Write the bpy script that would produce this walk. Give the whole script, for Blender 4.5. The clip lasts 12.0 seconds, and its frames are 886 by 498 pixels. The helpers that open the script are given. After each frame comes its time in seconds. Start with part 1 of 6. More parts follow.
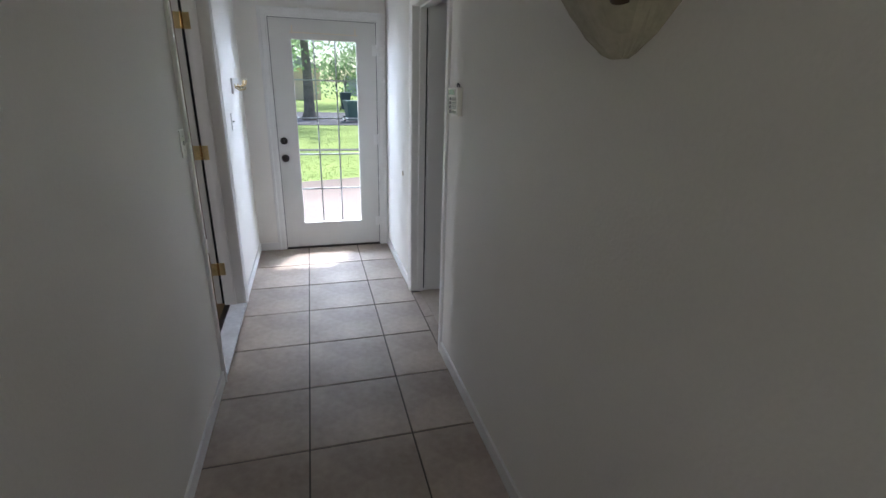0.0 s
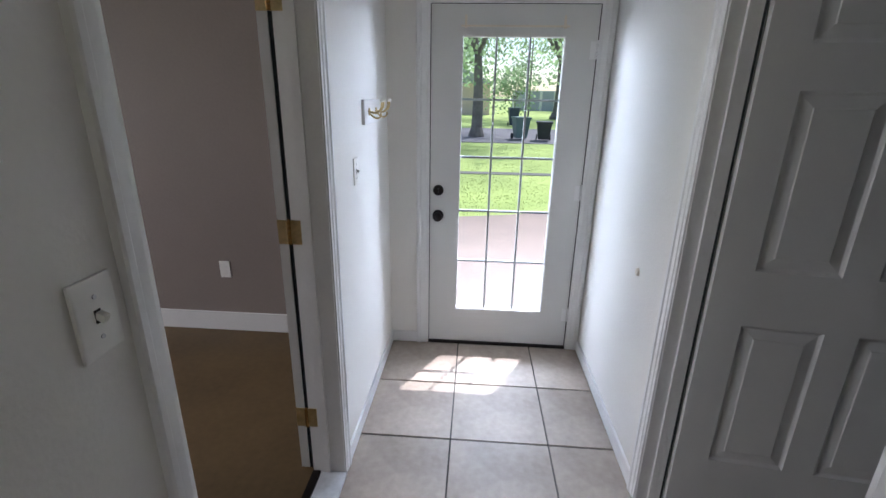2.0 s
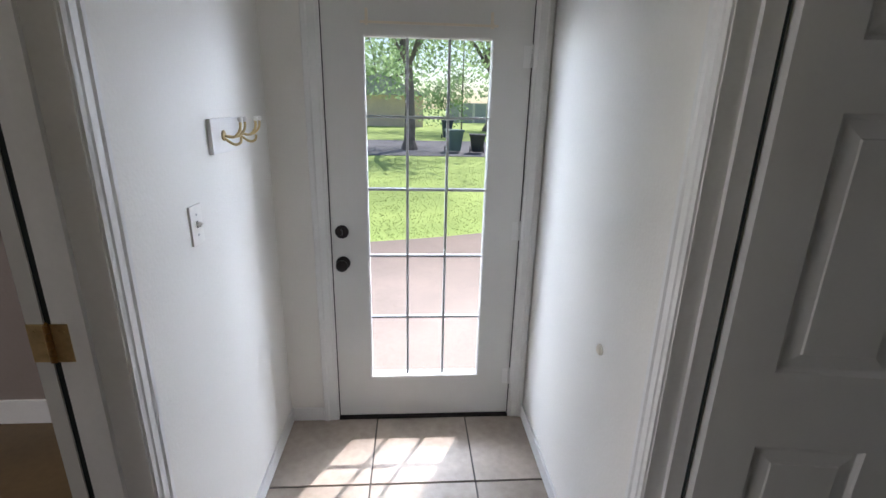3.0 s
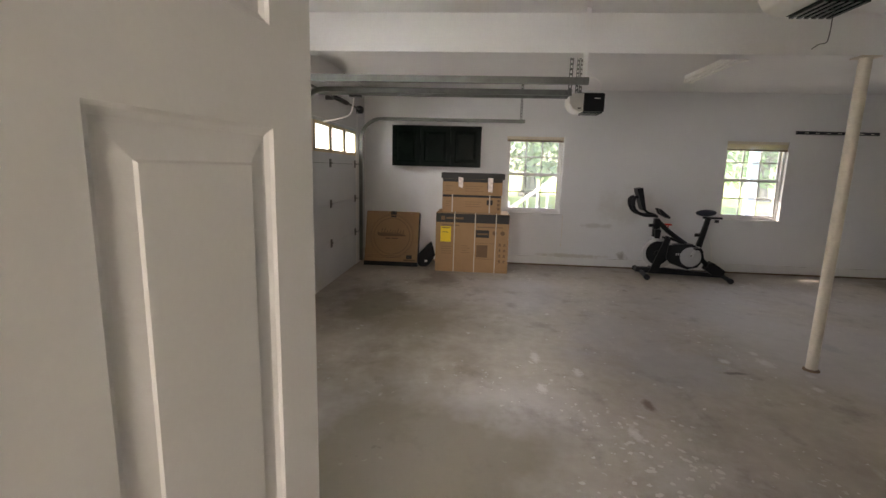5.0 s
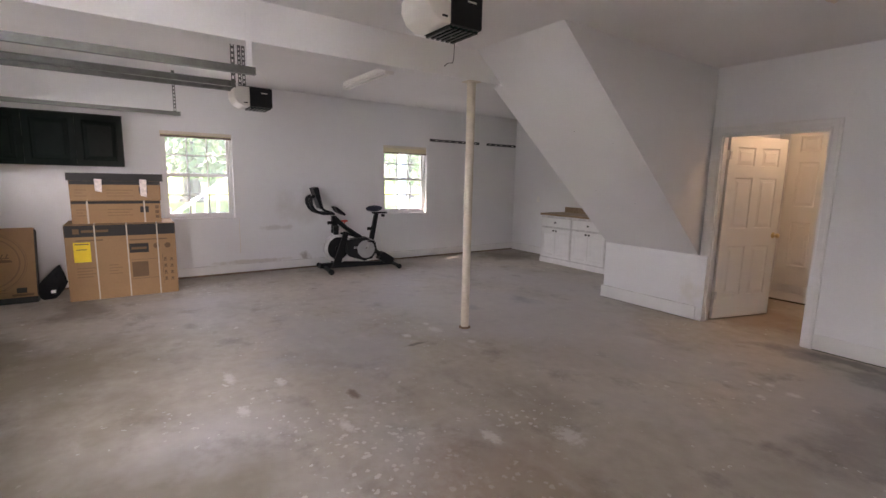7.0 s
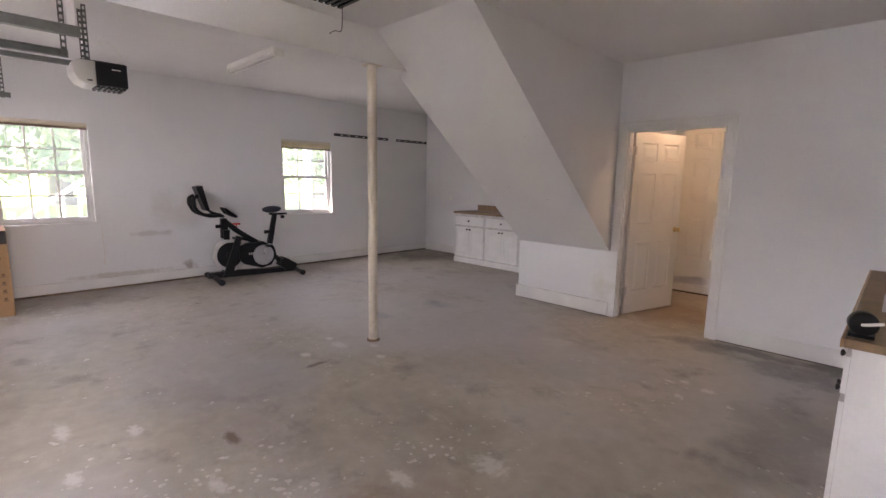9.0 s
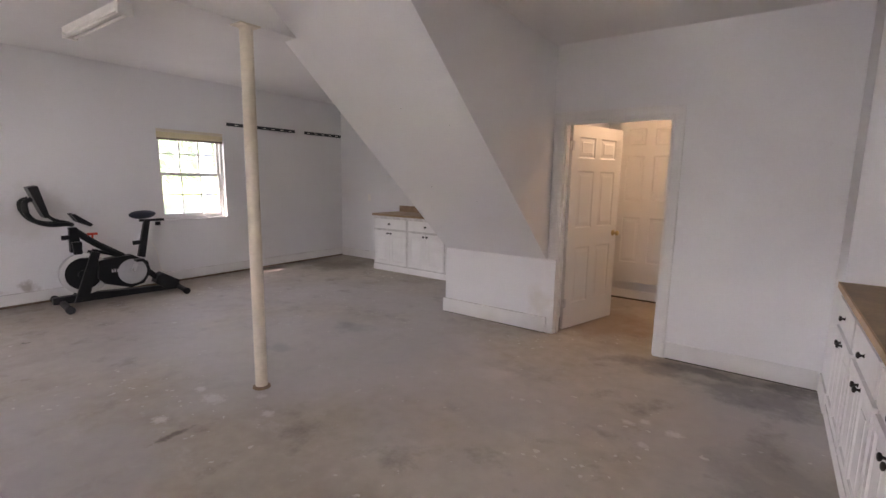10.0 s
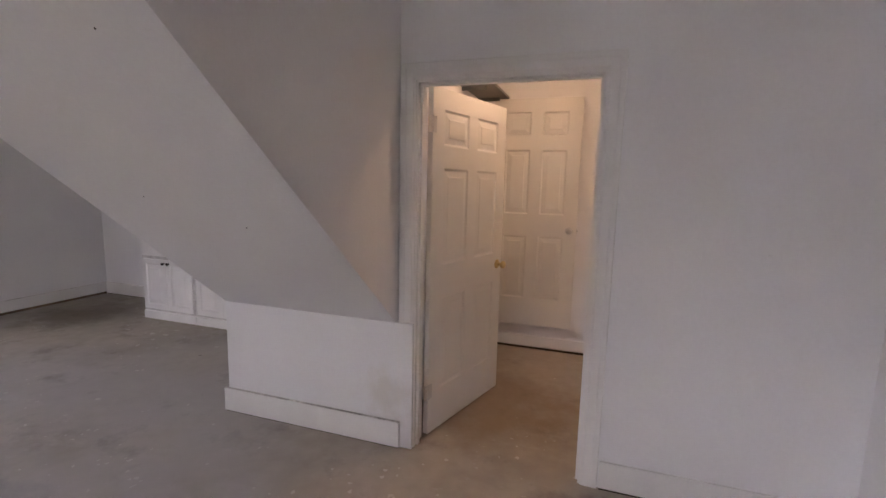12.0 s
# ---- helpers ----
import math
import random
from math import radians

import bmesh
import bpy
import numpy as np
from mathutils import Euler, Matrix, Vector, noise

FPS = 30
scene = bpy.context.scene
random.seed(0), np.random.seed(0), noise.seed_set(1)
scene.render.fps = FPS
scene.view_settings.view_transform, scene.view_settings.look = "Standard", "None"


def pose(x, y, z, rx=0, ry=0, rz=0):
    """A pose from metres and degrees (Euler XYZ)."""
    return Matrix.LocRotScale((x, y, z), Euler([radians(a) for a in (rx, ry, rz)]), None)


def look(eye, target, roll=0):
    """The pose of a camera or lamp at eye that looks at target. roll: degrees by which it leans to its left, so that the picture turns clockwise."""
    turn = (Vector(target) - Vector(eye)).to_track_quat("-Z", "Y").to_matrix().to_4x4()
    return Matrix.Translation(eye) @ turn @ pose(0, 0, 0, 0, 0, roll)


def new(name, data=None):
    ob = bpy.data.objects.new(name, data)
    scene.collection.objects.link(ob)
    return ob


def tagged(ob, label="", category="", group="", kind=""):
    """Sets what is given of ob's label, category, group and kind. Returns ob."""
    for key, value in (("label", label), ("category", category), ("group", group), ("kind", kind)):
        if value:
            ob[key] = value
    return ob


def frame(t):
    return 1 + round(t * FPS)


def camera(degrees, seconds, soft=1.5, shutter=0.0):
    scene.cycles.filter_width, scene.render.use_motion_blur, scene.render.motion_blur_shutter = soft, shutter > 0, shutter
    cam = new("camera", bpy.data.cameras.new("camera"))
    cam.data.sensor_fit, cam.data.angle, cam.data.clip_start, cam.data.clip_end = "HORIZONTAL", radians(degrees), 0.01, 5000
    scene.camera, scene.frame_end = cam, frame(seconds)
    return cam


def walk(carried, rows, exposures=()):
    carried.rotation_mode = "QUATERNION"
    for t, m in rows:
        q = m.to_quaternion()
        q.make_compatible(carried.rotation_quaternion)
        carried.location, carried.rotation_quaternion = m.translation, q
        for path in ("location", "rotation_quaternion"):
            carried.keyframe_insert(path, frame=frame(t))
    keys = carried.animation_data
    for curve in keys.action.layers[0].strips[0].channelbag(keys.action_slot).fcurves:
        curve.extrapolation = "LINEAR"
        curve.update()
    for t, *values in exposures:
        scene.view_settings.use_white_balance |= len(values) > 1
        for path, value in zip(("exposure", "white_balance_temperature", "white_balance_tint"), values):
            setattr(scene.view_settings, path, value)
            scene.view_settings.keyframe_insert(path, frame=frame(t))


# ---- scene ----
cam = camera(88.0, 12.0)
PATH = [
    (0, (-0.05, -0.462, 1.555), (0.468, 1.348, 0.88), 1.7),
    (0.5, (-0.043, -0.002, 1.545), (0.14, 1.875, 0.877), 1.5),
    (1, (-0.045, 0.45, 1.557), (-0.028, 2.34, 0.902), 1.3),
    (1.5, (-0.052, 0.877, 1.572), (-0.139, 2.767, 0.922), 1.2),
    (2, (-0.08, 1.27, 1.581), (-0.207, 3.161, 0.944), 1.0),
    (2.5, (-0.063, 1.602, 1.589), (-0.15, 3.502, 0.971), 1.1),
    (2.7, (-0.038, 1.723, 1.606), (-0.072, 3.63, 1.004), 1.1),
    (4.3, (0.58, 2.322, 1.564), (2.11, 3.546, 1.16), 2.0),
    (4.5, (0.661, 2.341, 1.564), (2.374, 3.297, 1.175), 2.0),
    (5, (0.851, 2.387, 1.562), (2.816, 2.535, 1.218), 1.6),
    (5.5, (0.976, 2.427, 1.56), (2.878, 1.913, 1.217), 1.3),
    (6, (0.986, 2.408, 1.533), (2.788, 1.606, 1.208), 1.1),
    (6.5, (0.989, 2.404, 1.526), (2.7, 1.415, 1.216), 1.1),
    (7, (1.005, 2.412, 1.52), (2.631, 1.287, 1.221), 1.2),
    (9, (1.301, 2.067, 1.489), (2.695, 0.663, 1.194), 1.0),
    (9.5, (1.549, 1.765, 1.496), (2.836, 0.263, 1.196), 1.0),
    (10, (1.794, 1.375, 1.506), (2.945, -0.233, 1.205), 1.0),
    (10.5, (1.984, 0.868, 1.526), (2.995, -0.83, 1.218), 0.9),
    (11, (2.174, 0.397, 1.533), (3.057, -1.373, 1.234), 1.0),
    (11.5, (2.342, -0.075, 1.53), (3.105, -1.901, 1.239), 1.2),
    (12, (2.516, -0.559, 1.517), (3.152, -2.435, 1.238), 1.3),
]
walk(cam, [(t, look(eye, target, roll)) for t, eye, target, roll in PATH],
     exposures=[(0, 0.5, 5800, 15), (0.5, 0.72, 5800, 16), (1.5, 0.6, 5800, 17), (2.7, 0.2, 5900, 17), (4.3, 1.0, 8100, 14), (4.5, 1.7, 8100, 15),
                (5.0, 2.2, 7500, 20), (5.5, 2.52, 7100, 24), (7.0, 2.64, 7100, 28), (9.0, 2.76, 7150, 29), (10.5, 2.86, 7100, 30), (11.0, 2.76, 7050, 31), (12, 2.55, 7000, 31)])

# ---- world, sun and large lights ----
SUN = Vector((0.53, 1.0, 1.53)).normalized()
world = bpy.data.worlds.new("world")
scene.world = world
world.use_nodes = True
wn = world.node_tree
sky = wn.nodes.new("ShaderNodeTexSky")
sky.sky_type = "NISHITA"
sky.sun_disc = False
sky.sun_elevation = math.asin(SUN.z)
sky.sun_rotation = math.atan2(SUN.x, SUN.y)
wn.links.new(sky.outputs[0], wn.nodes["Background"].inputs[0])
wn.nodes["Background"].inputs[1].default_value = 0.14
sun_data = bpy.data.lights.new("sun", "SUN")
sun_data.energy, sun_data.angle, sun_data.color = 5.0, radians(0.5), (1.0, 0.95, 0.87)
sun = new("sun", sun_data)
sun.matrix_world = look(SUN * 30, (0, 0, 0))


def area_lamp(name, place, target, w, h, watts, color, spread=180):
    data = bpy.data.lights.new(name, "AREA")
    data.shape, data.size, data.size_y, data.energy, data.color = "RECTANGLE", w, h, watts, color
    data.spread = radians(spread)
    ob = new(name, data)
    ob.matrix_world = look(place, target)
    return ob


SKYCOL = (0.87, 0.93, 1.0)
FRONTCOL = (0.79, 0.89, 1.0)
# lamps standing in for skylight at the glazed openings: front door, side windows, both overhead doors, side room; the
# last is fill
area_lamp("sky_fill_light", (0.4, 9.6, 6.6), (0.1, 4.0, 1.2), 8.0, 2.4, 235, FRONTCOL, 80)
area_lamp("sky_fill_light", (-2.8, 5.75, 1.75), (-0.1, 4.0, 1.1), 2.3, 1.7, 58, FRONTCOL, 110)
area_lamp("sky_fill_light", (2.8, 5.75, 1.75), (0.1, 4.0, 1.1), 2.3, 1.7, 92, FRONTCOL, 110)
area_lamp("sky_fill_light", (15.5, -2.0, 1.9), (8.6, -1.9, 1.5), 2.4, 2.6, 60, SKYCOL)
area_lamp("sky_fill_light", (16.0, 0.5, 5.6), (8.6, 0.0, 1.4), 12.0, 5.0, 220, SKYCOL)
area_lamp("sky_fill_light", (6.81, 4.95, 1.92), (6.81, 4.3, 1.90), 2.5, 0.5, 6.0, SKYCOL)
area_lamp("sky_fill_light", (3.17, 4.95, 1.92), (3.17, 4.3, 1.95), 2.5, 0.5, 0.9, SKYCOL, 130)
area_lamp("sky_fill_light", (6.81, 7.6, 3.1), (6.81, 4.4, 1.92), 3.5, 1.5, 56, SKYCOL)
area_lamp("sky_fill_light", (3.17, 7.6, 3.1), (3.17, 4.4, 1.92), 3.5, 1.5, 42, SKYCOL)
area_lamp("sky_fill_light", (-5.4, 2.2, 2.0), (-1.0, 2.4, 1.0), 1.4, 1.2, 92, (1.0, 0.97, 0.93))
# unseen fill lamp at the hall end, added to brighten the near walls
area_lamp("sky_fill_light", (0.0, -2.8, 1.5), (0.0, 0.0, 1.3), 0.9, 1.1, 5.2, (1.0, 0.87, 0.75))

# ---- materials ----
def link(nt, a, b):
    nt.links.new(a, b)


def mat(name, base, rough=0.6, vary=0.08, scale=3.0, fine=60.0, bump=0.1, metal=0.0, tint=None, spec=None, space="Object", rnd=0.0):
    """Base colour with broad staining and fine grain, roughness variation and a little relief."""
    m = bpy.data.materials.new(name)
    m.use_nodes = True
    nt = m.node_tree
    b = nt.nodes["Principled BSDF"]
    tc = nt.nodes.new("ShaderNodeTexCoord")
    n1 = nt.nodes.new("ShaderNodeTexNoise")
    n1.inputs["Scale"].default_value, n1.inputs["Detail"].default_value = scale, 5
    n2 = nt.nodes.new("ShaderNodeTexNoise")
    n2.inputs["Scale"].default_value, n2.inputs["Detail"].default_value = fine, 4
    for n in (n1, n2):
        link(nt, tc.outputs[space], n.inputs["Vector"])
    mixn = nt.nodes.new("ShaderNodeMath")
    mixn.operation = "MULTIPLY_ADD"
    link(nt, n1.outputs[0], mixn.inputs[0])
    mixn.inputs[1].default_value = 0.7
    m2 = nt.nodes.new("ShaderNodeMath")
    m2.operation = "MULTIPLY"
    link(nt, n2.outputs[0], m2.inputs[0])
    m2.inputs[1].default_value = 0.3
    link(nt, m2.outputs[0], mixn.inputs[2])
    ramp = nt.nodes.new("ShaderNodeValToRGB")
    dark = tuple(max(0.0, c * (1 - vary)) for c in base)
    light = tuple(min(1.0, c * (1 + vary)) for c in (tint or base))
    ramp.color_ramp.elements[0].position, ramp.color_ramp.elements[1].position = 0.3, 0.7
    ramp.color_ramp.elements[0].color, ramp.color_ramp.elements[1].color = (*dark, 1), (*light, 1)
    link(nt, mixn.outputs[0], ramp.inputs[0])
    col = ramp.outputs[0]
    if rnd:
        info = nt.nodes.new("ShaderNodeObjectInfo")
        mr = nt.nodes.new("ShaderNodeMapRange")
        mr.inputs[3].default_value, mr.inputs[4].default_value = 1 - rnd, 1 + rnd
        link(nt, info.outputs["Random"], mr.inputs[0])
        hsv = nt.nodes.new("ShaderNodeHueSaturation")
        link(nt, mr.outputs[0], hsv.inputs["Value"])
        link(nt, col, hsv.inputs["Color"])
        col = hsv.outputs[0]
    link(nt, col, b.inputs["Base Color"])
    rr = nt.nodes.new("ShaderNodeMapRange")
    rr.inputs[3].default_value, rr.inputs[4].default_value = max(0.03, rough - 0.08), min(1.0, rough + 0.08)
    link(nt, n1.outputs[0], rr.inputs[0])
    link(nt, rr.outputs[0], b.inputs["Roughness"])
    b.inputs["Metallic"].default_value = metal
    if spec is not None:
        b.inputs["Specular IOR Level"].default_value = spec
    if bump:
        bp = nt.nodes.new("ShaderNodeBump")
        bp.inputs["Strength"].default_value, bp.inputs["Distance"].default_value = bump, 0.004
        link(nt, n2.outputs[0], bp.inputs["Height"])
        link(nt, bp.outputs[0], b.inputs["Normal"])
    return m


def emit(name, color, strength):
    m = bpy.data.materials.new(name)
    m.use_nodes = True
    b = m.node_tree.nodes["Principled BSDF"]
    b.inputs["Base Color"].default_value = (*color, 1)
    b.inputs["Emission Color"].default_value = (*color, 1)
    b.inputs["Emission Strength"].default_value = strength
    return m


def glass(name, haze=0.0):
    """Clear pane; haze is the share of pale scatter added for window glare, dust and obscured glass."""
    m = bpy.data.materials.new(name)
    m.use_nodes = True
    nt = m.node_tree
    b = nt.nodes["Principled BSDF"]
    b.inputs["Base Color"].default_value = (0.97, 0.99, 0.98, 1)
    b.inputs["Roughness"].default_value = 0.0
    b.inputs["IOR"].default_value = 1.02
    b.inputs["Transmission Weight"].default_value = 1.0
    if haze:
        tr = nt.nodes.new("ShaderNodeBsdfTranslucent")
        tr.inputs[0].default_value = (0.85, 0.90, 0.92, 1)
        mx = nt.nodes.new("ShaderNodeMixShader")
        n = nt.nodes.new("ShaderNodeTexNoise")
        n.inputs["Scale"].default_value, n.inputs["Detail"].default_value = 6, 5
        mr = nt.nodes.new("ShaderNodeMapRange")
        mr.inputs[3].default_value, mr.inputs[4].default_value = haze * 0.6, haze * 1.4
        link(nt, n.outputs[0], mr.inputs[0])
        link(nt, mr.outputs[0], mx.inputs[0])
        link(nt, b.outputs[0], mx.inputs[1])
        link(nt, tr.outputs[0], mx.inputs[2])
        link(nt, mx.outputs[0], nt.nodes["Material Output"].inputs[0])
    return m


M_HALL = mat("hall_wall_paint", (0.80, 0.775, 0.725), 0.6, 0.04, 1.3, 90, 0.2)
M_WALL = mat("garage_wall_paint", (0.79, 0.785, 0.785), 0.6, 0.045, 0.9, 70, 0.2)
M_CEIL = mat("ceiling_paint", (0.80, 0.79, 0.78), 0.7, 0.05, 0.8, 50, 0.2)
M_TRIM = mat("white_gloss_trim", (0.78, 0.77, 0.75), 0.35, 0.06, 4, 80, 0.08)
M_DOOR = mat("white_door_paint", (0.69, 0.68, 0.65), 0.38, 0.04, 2.5, 120, 0.06)
M_ROOM = mat("taupe_wall_paint", (0.25, 0.205, 0.18), 0.65, 0.08, 1.5, 60, 0.3)
M_WOODFLOOR = mat("brown_floor", (0.125, 0.08, 0.035), 0.5, 0.3, 2.0, 30, 0.1)
M_TILE = mat("beige_floor_tile", (0.335, 0.275, 0.225), 0.5, 0.2, 2.2, 25, 0.08, tint=(0.43, 0.365, 0.305), space="Object", rnd=0.05, spec=0.35)
M_GROUT = mat("dark_grout", (0.09, 0.078, 0.07), 0.9, 0.2, 8, 80, 0.3)
M_BRASS = mat("aged_brass", (0.62, 0.49, 0.26), 0.42, 0.25, 20, 120, 0.1, metal=1.0)
M_ANTIQUE = mat("antique_brass", (0.30, 0.17, 0.055), 0.4, 0.35, 25, 120, 0.1, metal=1.0)
M_BRONZE = mat("dark_bronze", (0.035, 0.03, 0.028), 0.35, 0.2, 15, 90, 0.05, metal=0.8)
M_CHROME = mat("satin_steel", (0.55, 0.55, 0.55), 0.3, 0.15, 15, 90, 0.03, metal=1.0)
M_GALV = mat("galvanised_steel", (0.15, 0.155, 0.148), 0.45, 0.25, 12, 60, 0.08, metal=0.75)
M_BLACK = mat("black_plastic", (0.009, 0.009, 0.010), 0.4, 0.3, 10, 90, 0.06, spec=0.25)
M_BLACKCAB = mat("black_painted_wood", (0.003, 0.006, 0.0045), 0.28, 0.3, 4, 60, 0.05, spec=0.03)
M_WHITEPL = mat("white_plastic", (0.84, 0.82, 0.77), 0.4, 0.05, 8, 60, 0.04)
M_CREAM = mat("cream_enamel", (0.74, 0.66, 0.54), 0.4, 0.08, 6, 60, 0.06)
M_GLASS = glass("clear_glass")
# pale veil put into the panes for window glare as much as dust
M_HAZY = glass("hazy_glass", 0.06)
M_OBSCURE = glass("obscured_glass", 0.4)
M_RUBBER = mat("dark_rubber", (0.02, 0.02, 0.02), 0.8, 0.2, 10, 60, 0.1)


def stains_and_shading(m, spots):
    """Adds stains, and painted light and shade, with shapes of their own: (centre, radii, colour, amount, grain)."""
    nt = m.node_tree
    b = nt.nodes["Principled BSDF"]
    tc = nt.nodes["Texture Coordinate"]
    c = b.inputs["Base Color"].links[0].from_socket
    for centre, radii, colour, amount, grain in spots:
        mp = nt.nodes.new("ShaderNodeMapping")
        mp.vector_type = "POINT"
        mp.inputs["Location"].default_value = [-p / r for p, r in zip(centre, radii)]
        mp.inputs["Scale"].default_value = [1 / r for r in radii]
        link(nt, tc.outputs["Object"], mp.inputs[0])
        ln = nt.nodes.new("ShaderNodeVectorMath")
        ln.operation = "LENGTH"
        link(nt, mp.outputs[0], ln.inputs[0])
        fall = nt.nodes.new("ShaderNodeMapRange")
        fall.inputs[1].default_value, fall.inputs[2].default_value, fall.inputs[3].default_value, fall.inputs[4].default_value = 0.2, 1.0, 0.55, 0.0
        link(nt, ln.outputs["Value"], fall.inputs[0])
        n = nt.nodes.new("ShaderNodeTexNoise")
        n.inputs["Scale"].default_value, n.inputs["Detail"].default_value, n.inputs["Roughness"].default_value = grain, 5, 0.65
        link(nt, tc.outputs["Object"], n.inputs["Vector"])
        ad = nt.nodes.new("ShaderNodeMath")
        ad.operation = "ADD"
        link(nt, fall.outputs[0], ad.inputs[0])
        link(nt, n.outputs[0], ad.inputs[1])
        mr = nt.nodes.new("ShaderNodeMapRange")
        mr.inputs[1].default_value, mr.inputs[2].default_value, mr.inputs[4].default_value = 0.72, 1.0, amount
        link(nt, ad.outputs[0], mr.inputs[0])
        mx = nt.nodes.new("ShaderNodeMix")
        mx.data_type = "RGBA"
        link(nt, mr.outputs[0], mx.inputs[0])
        link(nt, c, mx.inputs[6])
        mx.inputs[7].default_value = (*colour, 1)
        c = mx.outputs[2]
    link(nt, c, b.inputs["Base Color"])


def concrete():
    m = mat("stained_concrete", (0.37, 0.31, 0.245), 0.6, 0.18, 0.5, 9, 0.12, tint=(0.43, 0.385, 0.33), spec=0.4)
    nt = m.node_tree
    b = nt.nodes["Principled BSDF"]
    tc = nt.nodes["Texture Coordinate"]
    base = b.inputs["Base Color"].links[0].from_socket

    def masked(under, value, lo, hi, colour, amount):
        mr = nt.nodes.new("ShaderNodeMapRange")
        mr.inputs[1].default_value, mr.inputs[2].default_value, mr.inputs[4].default_value = lo, hi, amount
        link(nt, value, mr.inputs[0])
        mx = nt.nodes.new("ShaderNodeMix")
        mx.data_type = "RGBA"
        link(nt, mr.outputs[0], mx.inputs[0])
        link(nt, under, mx.inputs[6])
        mx.inputs[7].default_value = (*colour, 1)
        return mx.outputs[2]

    def noisy(scale, detail=4.0, rough=0.6, shift=0.0, stretch=1.0):
        mp = nt.nodes.new("ShaderNodeMapping")
        mp.inputs["Location"].default_value = (shift * 3.1, shift * 1.7, 0)
        mp.inputs["Scale"].default_value = (stretch, 1, 1)
        link(nt, tc.outputs["Object"], mp.inputs[0])
        n = nt.nodes.new("ShaderNodeTexNoise")
        n.inputs["Scale"].default_value, n.inputs["Detail"].default_value, n.inputs["Roughness"].default_value = scale, detail, rough
        link(nt, mp.outputs[0], n.inputs["Vector"])
        return n.outputs[0]

    def flecks(scale, size, shift, keep):
        """Small irregular spots, thinned out by a broad mask."""
        warp = nt.nodes.new("ShaderNodeTexNoise")
        warp.inputs["Scale"].default_value = scale * 1.5
        link(nt, tc.outputs["Object"], warp.inputs["Vector"])
        add = nt.nodes.new("ShaderNodeVectorMath")
        add.operation = "MULTIPLY_ADD"
        link(nt, warp.outputs["Color"], add.inputs[0])
        add.inputs[1].default_value = (0.9 / scale, 0.9 / scale, 0)
        link(nt, tc.outputs["Object"], add.inputs[2])
        v = nt.nodes.new("ShaderNodeTexVoronoi")
        v.inputs["Scale"].default_value = scale
        link(nt, add.outputs[0], v.inputs["Vector"])
        inv = nt.nodes.new("ShaderNodeMapRange")
        inv.inputs[1].default_value, inv.inputs[2].default_value, inv.inputs[3].default_value, inv.inputs[4].default_value = size * 0.6, size, 1.0, 0.0
        link(nt, v.outputs["Distance"], inv.inputs[0])
        k = nt.nodes.new("ShaderNodeMapRange")
        k.inputs[1].default_value, k.inputs[2].default_value = keep, keep + 0.06
        link(nt, noisy(1.3, 5, 0.7, shift), k.inputs[0])
        mu = nt.nodes.new("ShaderNodeMath")
        mu.operation = "MULTIPLY"
        link(nt, inv.outputs[0], mu.inputs[0])
        link(nt, k.outputs[0], mu.inputs[1])
        return mu.outputs[0]

    c = masked(base, noisy(0.35, 3, 0.5, 1.0), 0.48, 0.66, (0.45, 0.43, 0.44), 0.6)
    c = masked(c, noisy(0.9, 5, 0.65, 2.0), 0.52, 0.72, (0.24, 0.20, 0.16), 0.5)
    c = masked(c, noisy(2.6, 5, 0.65, 3.0), 0.56, 0.72, (0.15, 0.125, 0.105), 0.55)
    c = masked(c, noisy(3.4, 5, 0.7, 4.0, 0.5), 0.60, 0.74, (0.52, 0.48, 0.44), 0.55)
    c = masked(c, noisy(11, 4, 0.7, 5.0), 0.62, 0.74, (0.50, 0.46, 0.42), 0.45)
    c = masked(c, flecks(8.0, 0.17, 6.0, 0.53), 0.2, 0.6, (0.68, 0.65, 0.61), 0.62)
    c = masked(c, flecks(15.0, 0.17, 7.0, 0.52), 0.2, 0.6, (0.68, 0.66, 0.62), 0.62)
    for at, size in (((3.05, 1.25), (1.15, 0.75)), ((2.6, 0.5), (0.8, 0.6))):
        # dense flaked paint in two patches
        mp = nt.nodes.new("ShaderNodeMapping")
        mp.inputs["Location"].default_value = (-at[0] / size[0], -at[1] / size[1], 0)
        mp.inputs["Scale"].default_value = (1 / size[0], 1 / size[1], 0)
        link(nt, tc.outputs["Object"], mp.inputs[0])
        ln = nt.nodes.new("ShaderNodeVectorMath")
        ln.operation = "LENGTH"
        link(nt, mp.outputs[0], ln.inputs[0])
        near = nt.nodes.new("ShaderNodeMapRange")
        near.inputs[1].default_value, near.inputs[2].default_value, near.inputs[3].default_value, near.inputs[4].default_value = 0.3, 1.0, 1.0, 0.0
        link(nt, ln.outputs["Value"], near.inputs[0])
        mu = nt.nodes.new("ShaderNodeMath")
        mu.operation = "MULTIPLY"
        link(nt, near.outputs[0], mu.inputs[0])
        link(nt, flecks(17.0, 0.30, at[0] * 5, 0.47), mu.inputs[1])
        c = masked(c, mu.outputs[0], 0.15, 0.5, (0.68, 0.64, 0.60), 0.65)
    c = masked(c, flecks(5.0, 0.14, 8.0, 0.60), 0.2, 0.8, (0.07, 0.06, 0.055), 0.6)
    link(nt, c, b.inputs["Base Color"])
    return m


